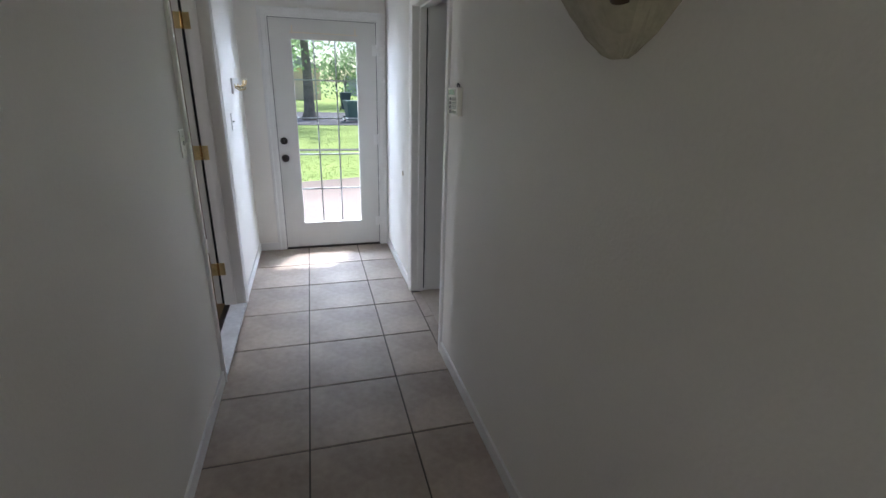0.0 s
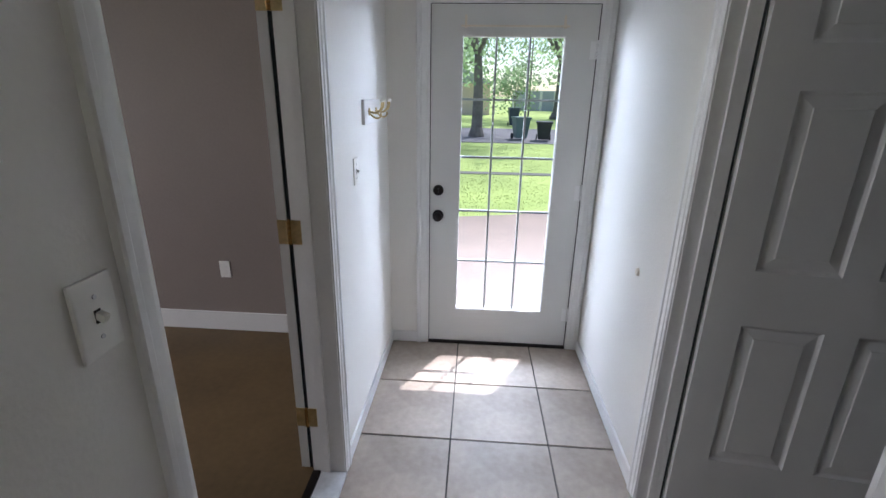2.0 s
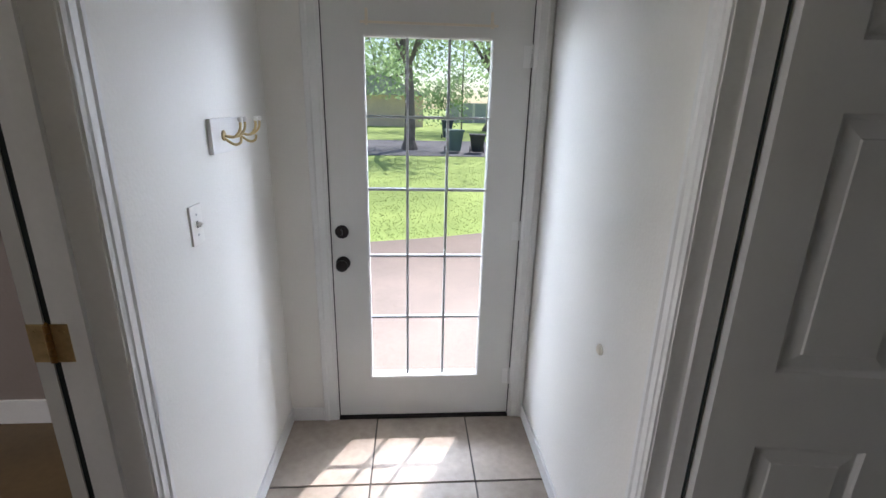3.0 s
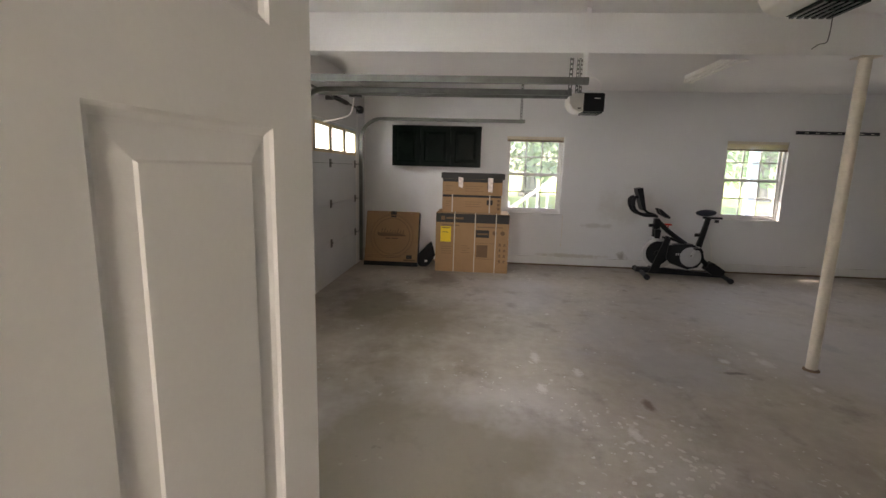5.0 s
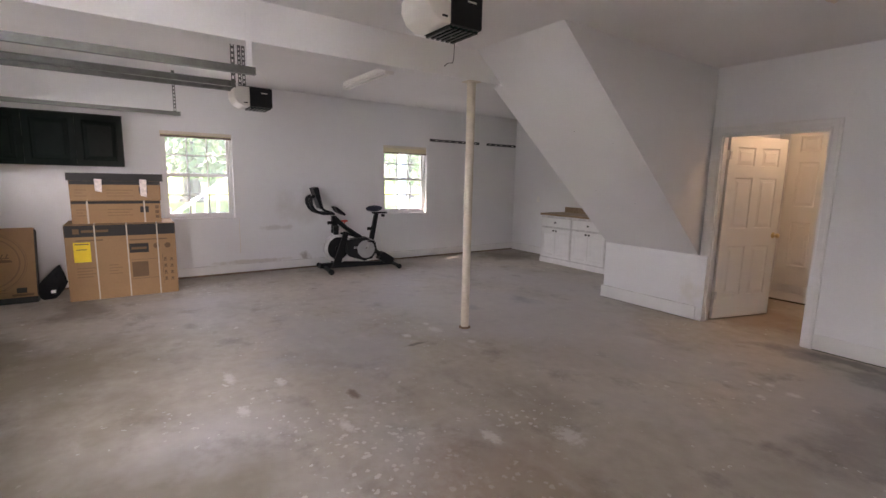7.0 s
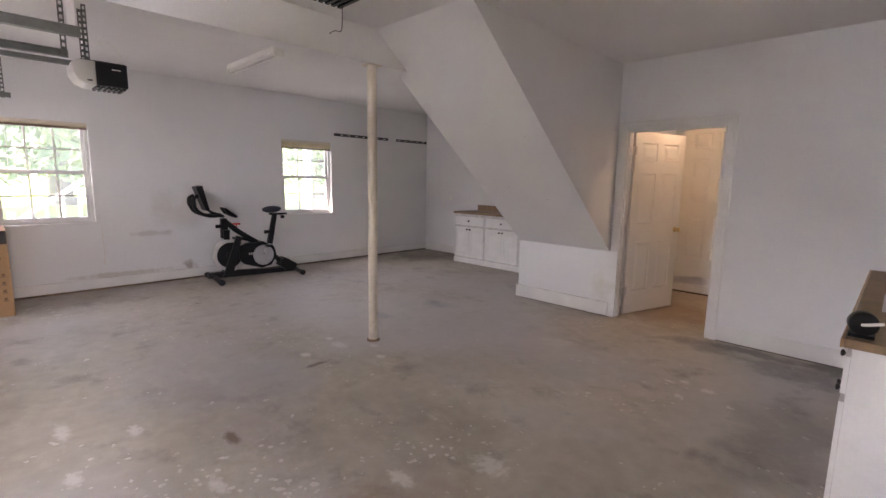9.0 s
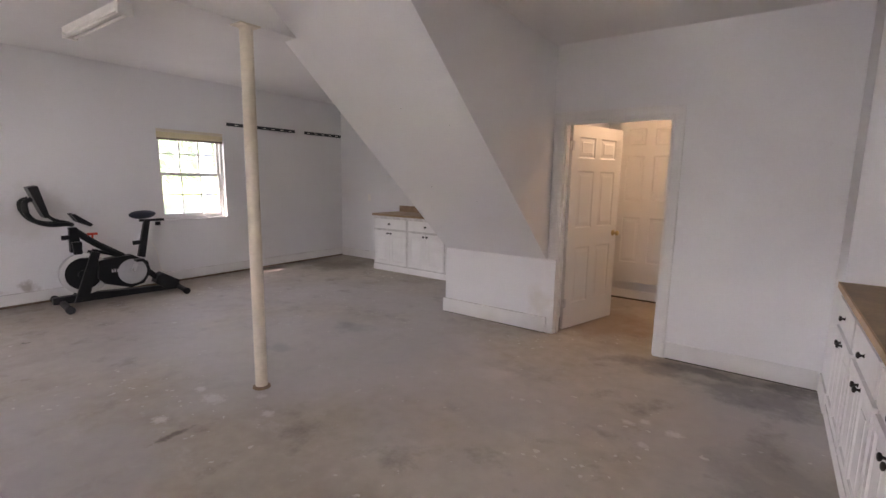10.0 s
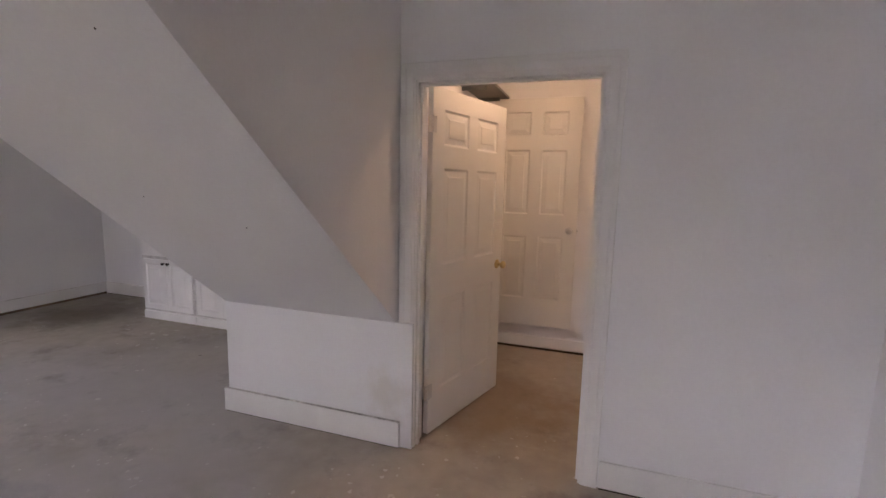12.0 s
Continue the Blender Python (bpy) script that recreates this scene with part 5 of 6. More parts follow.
for y, a in ((0.24, 0.10), (0.69, 0.04)):
    bm = bmesh.new()
    prism(bm, [(-y - 0.07, a), (-y - 0.005, a + 0.015), (-y + 0.0, 0.26), (-y - 0.075, 0.255)], 0, -0.024, -0.0205)
    part("tape", bm, M_TAPE, c, "torn pale printed tape")

# flat carton with a ring printed on it, leaning on the wall
cb = thing("leaning_box", pose(8.0, 4.20, 0.012, 0, 14, 0), "flat cardboard carton with a printed ring leaning on the wall", "box")
CWID, CHT = 0.86, 0.875
part("carton", boxed(0, 0.13, -CWID, 0, 0.05, CHT, bevel=0.01), M_CARD, cb)
part("tray", boxed(-0.006, 0.136, -CWID - 0.006, 0.006, -0.012, 0.06, bevel=0.006), M_BLACK, cb, "black plastic base tray")
part("edge", boxed(0.004, 0.134, -CWID - 0.007, -CWID + 0.0, 0.07, CHT - 0.02), M_CARDK, cb, "black side band")
def ring(r0, r1, material):
    bm = bmesh.new()
    n = 56
    rows = [[bm.verts.new((xx, -0.43 + r * 1.0 * math.cos(2 * math.pi * i / n), 0.47 + r * math.sin(2 * math.pi * i / n))) for i in range(n)] for r, xx in ((r0, -0.0015), (r1, -0.0015), (r1, 0.0005), (r0, 0.0005))]
    for k in range(4):
        a, b = rows[k], rows[(k + 1) % 4]
        for i in range(n):
            bm.faces.new((a[i], a[(i + 1) % n], b[(i + 1) % n], b[i]))
    return part("print", bm, material, cb, "printed ring")
M_CARDL = mat("faint_brown_print", (0.25, 0.15, 0.08), 0.8, 0.1, 8, 60, 0.02)
ring(0.285, 0.300, M_CARDL)
ring(0.335, 0.345, M_CARDL)
ring(0.355, 0.360, M_CARDL)
bm = bmesh.new()
prism(bm, [(-0.665, 0.475), (-0.64, 0.50), (-0.55, 0.51), (-0.25, 0.515), (-0.19, 0.535), (-0.20, 0.475), (-0.3, 0.462)], 0, -0.0015, 0.0005)
part("print", bm, M_CARDD, cb, "dark printed swash")
for i in range(9):
    y = -0.25 - 0.043 * i
    top = 0.595 if i in (0, 1, 6) else 0.57
    bm = bmesh.new()
    prism(bm, [(y, 0.515), (y - 0.012, 0.515), (y - 0.034, top), (y - 0.022, top)], 0, -0.0015, 0.0005)
    prism(bm, [(y - 0.012, 0.512), (y - 0.042, 0.520), (y - 0.040, 0.531), (y - 0.012, 0.523)], 0, -0.0021, 0.0004)
    part("print", bm, M_CARDD, cb, "dark printed stroke")
for i, (y0, y1) in enumerate(((0.33, 0.41), (0.43, 0.53))):
    mark(cb, y0, y1, 0.425, 0.445, M_CARDD)
mark(cb, 0.40, 0.49, 0.78, 0.878, M_CARDK, label="black tab")
mark(cb, 0.68, 0.77, 0.11, 0.17, M_CARDK)
mark(cb, 0.64, 0.83, 0.075, 0.10, M_CARDD)
mark(cb, 0.02, 0.60, 0.150, 0.156, M_CARDD)
mark(cb, 0.02, 0.60, 0.120, 0.125, M_CARDD)

# black bag slumped between the boxes
bag = thing("black_bag", pose(8.12, 3.20, 0), "small black fabric bag slumped on the floor", "bag")
bm = bmesh.new()
bmesh.ops.create_icosphere(bm, subdivisions=3, radius=1.0)
for v in bm.verts:
    n = noise.noise(v.co * 2.3) * 0.18
    taper = 1 - 0.72 * max(0, v.co.z)
    v.co = Vector((v.co.x * 0.12 * taper * (1 + n), v.co.y * 0.135 * taper * (1 + n) - 0.07 * v.co.z, 0.19 + max(v.co.z, -0.95) * 0.215 * (1 + n * 0.4)))
    v.co.z = max(v.co.z, 0.0)
smooth(part("sack", bm, mat("black_fabric", (0.018, 0.018, 0.02), 0.85, 0.3, 12, 80, 0.4), bag))
bm = bmesh.new()
tube(bm, [(-0.06, -0.03, 0.30), (-0.08, -0.06, 0.20), (-0.11, -0.04, 0.10), (-0.09, 0.02, 0.05)], 0.01, 6)
part("strap", bm, M_BLACK, bag)
part("tag", boxed(-0.128, -0.124, -0.03, 0.015, 0.09, 0.125), M_WHITEPL, bag, "small white tag")

# ---- exercise bike ----
M_BIKE = mat("black_bike_paint", (0.008, 0.0085, 0.0095), 0.42, 0.25, 8, 60, 0.05, spec=0.3)
M_BIKEG = mat("grey_bike_disc", (0.46, 0.46, 0.47), 0.4, 0.1, 6, 60, 0.05)
M_SEAT = mat("navy_seat_vinyl", (0.013, 0.016, 0.032), 0.5, 0.2, 10, 80, 0.1)
bike = thing("exercise_bike", pose(8.19, 0, 0, 0, 0, -5), "black upright exercise bike with a screen and grey disc", "exercise bike")


def plate(pts, x0, x1, bevel=0.006):
    bm = bmesh.new()
    prism(bm, pts, 0, x0, x1)
    bmesh.ops.bevel(bm, geom=list(bm.edges), offset=bevel, segments=2, profile=0.7, affect="EDGES")
    return bm


def bar(pts, r, n=10):
    bm = bmesh.new()
    tube(bm, pts, r, n)
    return bm


def wheel(y, z, x0, x1, prof_r, n=40):
    bm = bmesh.new()
    lathe(bm, [(0.001, x0), (prof_r - 0.008, x0), (prof_r, x0 + 0.006), (prof_r, x1 - 0.006), (prof_r - 0.008, x1), (0.001, x1)], Matrix.Translation((0, y, z)) @ pose(0, 0, 0, 0, 90, 0), n)
    return bm


part("base_beam", plate([(-0.12, 0.05), (-0.12, 0.125), (-0.5, 0.135), (-1.42, 0.085), (-1.44, 0.03), (-0.45, 0.04)], -0.04, 0.04), M_BIKE, bike)
part("front_foot", bar([(-0.34, -0.205, 0.045), (0, -0.205, 0.055), (0.30, -0.19, 0.045)], 0.034, 12), M_BIKE, bike)
part("rear_foot", bar([(-0.28, -1.40, 0.04), (0, -1.405, 0.05), (0.28, -1.40, 0.04)], 0.032, 12), M_BIKE, bike)
for x, y in ((-0.36, -0.21), (0.31, -0.19)):
    bm = wheel(y, 0.042, x - 0.03, x + 0.03, 0.042, 20)
    part("transport_wheel", bm, M_RUBBER, bike, "dark transport wheel")
for x, y in ((-0.29, -1.40), (0.29, -1.40)):
    part("foot_cap", wheel(y, 0.04, x - 0.025, x + 0.025, 0.040, 16), M_RUBBER, bike)
part("flywheel", wheel(-0.41, 0.36, -0.03, 0.02, 0.185), M_BIKE, bike, "black flywheel")
bm = bmesh.new()
n = 44
rows4 = [[bm.verts.new((xx, -0.43 + r * math.cos(2 * math.pi * i / n), 0.365 + r * math.sin(2 * math.pi * i / n))) for i in range(n)] for r, xx in ((0.188, -0.045), (0.235, -0.045), (0.235, 0.035), (0.188, 0.035))]
for k in range(4):
    for i in range(n):
        bm.faces.new((rows4[k][i], rows4[k][(i + 1) % n], rows4[(k + 1) % 4][(i + 1) % n], rows4[(k + 1) % 4][i]))
part("flywheel_guard", bm, mat("pale_guard", (0.58, 0.57, 0.56), 0.4, 0.1, 8, 60, 0.04), bike, "pale flywheel guard ring")
part("hub", wheel(-0.41, 0.36, -0.05, 0.04, 0.045, 20), M_BIKE, bike)
part("front_leg", plate([(-0.50, 0.62), (-0.58, 0.60), (-0.43, 0.05), (-0.30, 0.05)], -0.09, -0.045), M_BIKE, bike)
part("front_leg", plate([(-0.50, 0.62), (-0.58, 0.60), (-0.43, 0.05), (-0.30, 0.05)], 0.045, 0.09), M_BIKE, bike)
part("body_shroud", plate([(-0.56, 0.50), (-0.80, 0.53), (-0.90, 0.535), (-1.06, 0.44), (-1.085, 0.30), (-1.0, 0.17), (-0.86, 0.135), (-0.60, 0.22), (-0.54, 0.30)], -0.075, 0.075, 0.015), M_BIKE, bike)
part("crank_disc", wheel(-0.885, 0.335, -0.088, -0.074, 0.152), M_BIKEG, bike, "grey crank disc")
part("crank_disc", wheel(-0.885, 0.335, 0.074, 0.088, 0.152), M_BIKEG, bike, "grey crank disc")
for i in range(3):
    part("print", boxed(-0.077, -0.0735, -0.675 - 0.026 * i - 0.016, -0.675 - 0.026 * i, 0.35, 0.385), M_BIKEG, bike, "pale printed mark")
part("crank_arm", plate([(-0.865, 0.35), (-0.90, 0.32), (-0.955, 0.475), (-0.925, 0.49)], -0.112, -0.090, 0.004), M_CHROME, bike, "steel crank arm")
part("crank_arm", plate([(-0.865, 0.35), (-0.90, 0.31), (-0.855, 0.165), (-0.82, 0.175)], 0.090, 0.112, 0.004), M_CHROME, bike, "steel crank arm")
part("pedal", boxed(-0.22, -0.115, -0.985, -0.895, 0.465, 0.495, bevel=0.008), M_BLACK, bike)
part("pedal", boxed(0.115, 0.22, -0.885, -0.79, 0.155, 0.185, bevel=0.008), M_BLACK, bike)
part("main_tube", bar([(0, -0.38, 0.86), (0, -0.56, 0.70), (0, -0.82, 0.52)], 0.038, 12), M_BIKE, bike)
part("lower_tube", bar([(0, -0.52, 0.62), (0, -0.68, 0.57), (0, -0.82, 0.51)], 0.022, 10), M_BIKE, bike)
part("rear_tube", bar([(0, -0.98, 0.40), (0, -1.10, 0.27), (0, -1.26, 0.12), (0, -1.36, 0.06)], 0.036, 12), M_BIKE, bike)
part("rear_cover", plate([(-1.12, 0.15), (-1.16, 0.245), (-1.22, 0.265), (-1.40, 0.15), (-1.38, 0.08), (-1.22, 0.07)], -0.09, 0.09, 0.012), M_BIKE, bike)
part("head_tube", plate([(-0.325, 0.90), (-0.40, 0.90), (-0.43, 0.60), (-0.32, 0.62)], -0.04, 0.04), M_BIKE, bike)
part("clamp_knob", bar([(-0.02, -0.33, 0.79), (-0.03, -0.27, 0.79), (-0.03, -0.25, 0.79)], 0.026, 12), M_BLACK, bike)
part("bottle_holder", plate([(-0.33, 0.74), (-0.42, 0.74), (-0.41, 0.60), (-0.34, 0.60)], -0.10, -0.045), M_BLACK, bike)
bm = bar([(0, -0.53, 0.73), (0, -0.54, 0.80)], 0.010, 8)
box(bm, -0.03, 0.03, -0.585, -0.49, 0.80, 0.825, 0.008)
part("brake_knob", bm, mat("red_plastic", (0.62, 0.05, 0.02), 0.4, 0.1, 8, 60, 0.03), bike, "red resistance knob")
for s in (-1, 1):
    hb = part("handlebar", bar([(0, -0.36, 0.93), (s * 0.08, -0.30, 0.945), (s * 0.12, -0.15, 0.95), (s * 0.13, -0.03, 1.00), (s * 0.13, 0.03, 1.10), (s * 0.125, 0.03, 1.19), (s * 0.11, -0.03, 1.225)], 0.024, 10), M_BIKE, bike, "curved black handlebar")
    part("grip", bar([(s * 0.13, 0.028, 1.09), (s * 0.128, 0.034, 1.15), (s * 0.125, 0.03, 1.19)], 0.029, 10), M_RUBBER, hb, "rubber grip")
    part("elbow_pad", plate([(-0.345, 1.05), (-0.38, 1.055), (-0.535, 0.93), (-0.51, 0.905), (-0.40, 0.96)], s * 0.075 - 0.045, s * 0.075 + 0.045, 0.012), M_BLACK, bike, "padded black rest")
part("screen_arm", bar([(0, -0.34, 0.95), (0, -0.20, 1.0), (0, -0.10, 1.12)], 0.018, 10), M_BIKE, bike)
part("screen", plate([(-0.005, 1.345), (-0.09, 1.365), (-0.165, 1.03), (-0.12, 1.02), (-0.10, 1.07)], -0.13, 0.13, 0.01), M_BLACK, bike, "black tablet-like screen")
part("seat_post", plate([(-0.97, 0.50), (-1.045, 0.48), (-1.13, 0.94), (-1.07, 0.95)], -0.03, 0.03), M_BIKE, bike)
part("seat_slider", boxed(-0.022, 0.022, -1.29, -1.02, 0.925, 0.955, bevel=0.005), M_BIKE, bike)
part("post_knob", bar([(-0.02, -1.0, 0.675), (-0.04, -0.94, 0.675), (-0.04, -0.92, 0.675)], 0.026, 12), M_BLACK, bike)
part("slider_knob", bar([(0, -1.22, 0.915), (0, -1.22, 0.87)], 0.03, 12), M_BLACK, bike)
bm = bmesh.new()
bmesh.ops.create_uvsphere(bm, u_segments=20, v_segments=12, radius=1.0)
for v in bm.verts:
    t = (v.co.y + 1) / 2
    v.co = Vector((v.co.x * (0.125 * (1 - t) + 0.035 * t), -1.055 + v.co.y * 0.145, 1.012 + v.co.z * (0.045 if v.co.z > 0 else 0.06) + 0.012 * (1 - t)))
smooth(part("seat", bm, M_SEAT, bike, "dark blue-black padded seat"))
part("cable", bar([(0.02, -1.14, 0.66), (0.03, -1.20, 0.5), (0.02, -1.22, 0.32), (0.02, -1.30, 0.2)], 0.005, 6), M_WHITEPL, bike, "thin pale cable")

# ---- base cabinets ----
M_CABW = mat("worn_white_cabinet", (0.78, 0.77, 0.76), 0.42, 0.05, 5, 60, 0.08, tint=(0.80, 0.79, 0.78))
M_CABG = mat("rubbed_grey_edge", (0.60, 0.58, 0.57), 0.55, 0.3, 14, 60, 0.1)
M_LAM = mat("brown_laminate", (0.25, 0.165, 0.095), 0.5, 0.15, 9, 60, 0.05, tint=(0.31, 0.21, 0.125), spec=0.25)


def front(w, h, t=0.018, inset=0.05):
    """Panelled front in the local xz plane, face towards -y."""
    bm = bmesh.new()
    panel_side(bm, w, h, [(inset, w - inset, inset, h - inset)] if h > 0.25 else [], -t, -1)
    panel_side(bm, w, h, [], 0.0, 1)
    for x in (0, w):
        bm.faces.new([bm.verts.new(p) for p in ((x, -t, 0), (x, 0, 0), (x, 0, h), (x, -t, h))])
    for z in (0, h):
        bm.faces.new([bm.verts.new(p) for p in ((0, -t, z), (w, -t, z), (w, 0, z), (0, 0, z))])
    bmesh.ops.remove_doubles(bm, verts=bm.verts, dist=0.0001)
    return bm


def small_knob(parent, x, z, y=-0.018):
    bm = bmesh.new()
    lathe(bm, [(0.001, 0), (0.011, 0), (0.006, 0.004), (0.006, 0.014), (0.015, 0.018), (0.016, 0.025), (0.010, 0.029), (0.001, 0.03)], Matrix.Translation((x, y, z)) @ FACE, 14)
    return smooth(part("knob", bm, M_BRONZE, parent, "dark bronze knob"))


def base_cabinet(m, w, d, h, label, group):
    c = thing("base_cabinet", m, label, "cabinet", group=group)
    bm = bmesh.new()
    walled(bm, (0.0005, w - 0.0005, 0, d, 0.0, h), [])
    part("body", bm, M_CABW, c)
    part("plinth", boxed(0.002, w - 0.002, -0.016, 0, 0.0, 0.085, bevel=0.004), M_CABW, c)
    part("face_edge", boxed(0.003, w - 0.003, -0.0015, 0.0002, 0.09, h - 0.004), M_CABG, c, "grey rubbed face frame")
    dz0, dz1, hh = h - 0.20, h - 0.045, h - 0.235 - 0.115
    bm = front(w - 0.05, dz1 - dz0)
    bm.transform(Matrix.Translation((0.025, -0.0016, dz0)))
    dr = part("drawer", bm, M_CABW, c, "white drawer front")
    small_knob(dr, w / 2, (dz0 + dz1) / 2, -0.0196)
    dw = (w - 0.05 - 0.006) / 2
    for i in range(2):
        bm = front(dw, hh)
        bm.transform(Matrix.Translation((0.025 + i * (dw + 0.006), -0.0016, 0.115)))
        dd = part("door", bm, M_CABW, c, "white panelled cabinet door")
        small_knob(dd, 0.025 + dw + (-0.03 if i == 0 else 0.036), 0.115 + hh - 0.04, -0.0196)
    return c


FAR = "base cabinets along the back wall"
for i in range(3):
    x1 = 7.165 - 0.735 * i
    base_cabinet(pose(x1, -4.145, 0, 0, 0, 180), 0.73, 0.598, 0.895, "white panelled base cabinet with a drawer and two doors", FAR)
wt = thing("worktop", pose(4.95, -4.12, 0.896), "brown laminate worktop on the white cabinets", "worktop")
part("slab", boxed(0, 2.235, -0.624, 0, 0, 0.036, bevel=0.004), M_LAM, wt)
part("backsplash", boxed(0.30, 2.16, -0.624, -0.60, 0.0365, 0.14, bevel=0.003), M_LAM, wt)
NEAR = "base cabinets in the alcove"
for i in range(3):
    base_cabinet(pose(1.372, -2.422 + 0.712 * i, 0, 0, 0, 90), 0.708, 0.605, 0.868, "worn white base cabinet with dark knobs", NEAR)
wt = thing("worktop", pose(0.767, -2.423, 0.869), "brown laminate worktop with a wooden edge", "worktop")
part("slab", boxed(0, 0.632, 0.002, 2.155, 0, 0.036, bevel=0.004), M_LAM, wt)
part("edging", boxed(0.633, 0.643, 0.002, 2.157, 0.0, 0.037, bevel=0.003), mat("oak_edging", (0.42, 0.25, 0.12), 0.45, 0.2, 14, 60, 0.08), wt, "worn wooden front edge")

cs = thing("crank_sharpener", pose(1.355, -0.345, 0.906), "black round crank sharpener with a pale handle", "pencil sharpener")
bm = bmesh.new()
lathe(bm, [(0.001, -0.03), (0.040, -0.03), (0.047, -0.022), (0.047, 0.022), (0.040, 0.03), (0.001, 0.03)], pose(0, 0, 0.055, 90, 0, 12), 24)
smooth(part("body", bm, M_BLACK, cs))
part("foot", boxed(-0.04, 0.04, -0.028, 0.028, 0.0, 0.014, bevel=0.003), M_BLACK, cs)
bm = bmesh.new()
tube(bm, [(0.0, 0.030, 0.055), (-0.012, 0.045, 0.060), (-0.06, 0.05, 0.075)], 0.006, 8)
part("handle", bm, M_WHITEPL, cs, "pale crank handle")
tr = thing("metal_tray", pose(1.12, -1.12, 0.906), "shallow pale metal tray with a dark pad", "tray")
bm = bmesh.new()
walled(bm, (-0.19, 0.19, -0.2, 0.2, 0, 0.022), [(-0.175, 0.175, -0.185, 0.185, 0.006, 1)])
part("tray", bm, M_CHROME, tr)
part("pad", boxed(-0.11, 0.15, -0.12, 0.15, 0.0065, 0.03, bevel=0.006), M_BLACK, tr, "dark pad")

# ---- small wall things ----
ol2 = thing("wall_outlet", pose(7.86, GY0, 1.15, 0, 0, 180), "white wall outlet above the baseboard", "outlet")
bm = bmesh.new()
box(bm, -0.036, 0.036, -0.006, 0, -0.058, 0.058, 0.003)
part("plate", bm, M_WHITEPL, ol2)
for z in (-0.02, 0.02):
    part("socket", boxed(-0.014, 0.014, -0.008, -0.005, z - 0.013, z + 0.013, bevel=0.002), M_WHITEPL, ol2)
shf = thing("shelf_cleat", pose(7.28, GY0, 1.53, 0, 0, 180), "short white painted shelf cleat on the wall", "shelf cleat")
part("cleat", boxed(-0.12, 0.12, -0.018, 0, -0.02, 0.02, bevel=0.003), M_TRIM, shf)
cord = thing("hanging_cord", pose(GX - 0.006, 0.99, 0.80), "thin pale cord hanging below the window", "cord")
bm = bmesh.new()
tube(bm, [(0, 0, 0.065), (-0.004, 0.002, -0.15), (-0.002, -0.003, -0.35), (-0.003, 0.004, -0.44)], 0.003, 6)
part("cord", bm, M_CREAM, cord)
part("tassel", bar([(-0.003, 0.004, -0.43), (-0.003, 0.004, -0.47)], 0.006, 8), M_CREAM, cord)
SL = Vector((0, -TAN, 1)).normalized()
for x, y in ((3.78, -1.45), (4.12, -1.30), (3.95, -2.15), (4.35, -2.0)):
    z = SZ0 + (y - ODY - 0.03) * TAN
    sc2 = thing("drywall_screw", Matrix.Translation((x, y, z)) @ Vector((0, TAN, -1)).to_track_quat("Z", "Y").to_matrix().to_4x4(), "dark screw head in the sloping plaster", "screw")
    bm = bmesh.new()
    lathe(bm, [(0.0005, -0.002), (0.003, -0.002), (0.003, 0.001), (0.002, 0.002), (0.0005, 0.002)], Matrix(), 10)
    part("head", bm, M_BRONZE, sc2)

# store room shelf and lamp
sh = thing("wall_shelf", pose(3.62, -4.45, 2.29), "grey painted shelf high on the store room wall", "shelf")
part("board", boxed(-0.27, 0, -0.34, 0.34, 0, 0.02, bevel=0.003), mat("grey_shelf_paint", (0.20, 0.18, 0.16), 0.6, 0.1, 5, 50, 0.05), sh)
for y in (-0.25, 0.25):
    part("bracket", boxed(-0.2, 0, y - 0.01, y + 0.01, -0.03, 0, bevel=0.002), M_GALV, sh)
sl = thing("ceiling_lamp", pose(2.95, -3.47, 2.6), "small round warm ceiling lamp", "ceiling light")
bm = bmesh.new()
lathe(bm, [(0.001, 0), (0.10, 0), (0.10, -0.02), (0.001, -0.02)], Matrix(), 24)
part("base", bm, M_WHITEPL, sl)
bm = bmesh.new()
bmesh.ops.create_uvsphere(bm, u_segments=16, v_segments=10, radius=0.045, matrix=Matrix.Translation((0, 0, -0.07)))
smooth(part("bulb", bm, emit("warm_bulb", (1.0, 0.66, 0.36), 6.0), sl, "glowing warm bulb"))
lamp = bpy.data.lights.new("store_lamp", "POINT")
lamp.energy, lamp.color, lamp.shadow_soft_size = 1.8, (1.0, 0.72, 0.45), 0.03
new("store_lamp", lamp).location = (2.95, -3.47, 2.46)

# ---- outside ----
def two_tone(name, a, b, scale, rough=0.9, fine=40):
    return mat(name, a, rough, 0.25, scale, fine, 0.4, tint=b)


M_LAWN = two_tone("lawn", (0.25, 0.35, 0.075), (0.36, 0.45, 0.13), 0.5)
M_PATH = mat("pale_sunlit_concrete", (0.225, 0.172, 0.142), 0.85, 0.16, 1.5, 30, 0.4)
M_ROAD = mat("worn_asphalt", (0.14, 0.135, 0.15), 0.9, 0.2, 1.0, 30, 0.3)
M_BARK = mat("grey_bark", (0.17, 0.15, 0.135), 0.95, 0.4, 3, 20, 0.8)


def leafmat(name, a, b):
    m = mat(name, a, 0.6, 0.2, 0.9, 6, 0.0, tint=b)
    nt = m.node_tree
    b = nt.nodes["Principled BSDF"]
    tr = nt.nodes.new("ShaderNodeBsdfTranslucent")
    mx = nt.nodes.new("ShaderNodeMixShader")
    mx.inputs[0].default_value = 0.75
    link(nt, b.inputs["Base Color"].links[0].from_socket, tr.inputs[0])
    link(nt, b.outputs[0], mx.inputs[1])
    link(nt, tr.outputs[0], mx.inputs[2])
    link(nt, mx.outputs[0], nt.nodes["Material Output"].inputs[0])
    return m


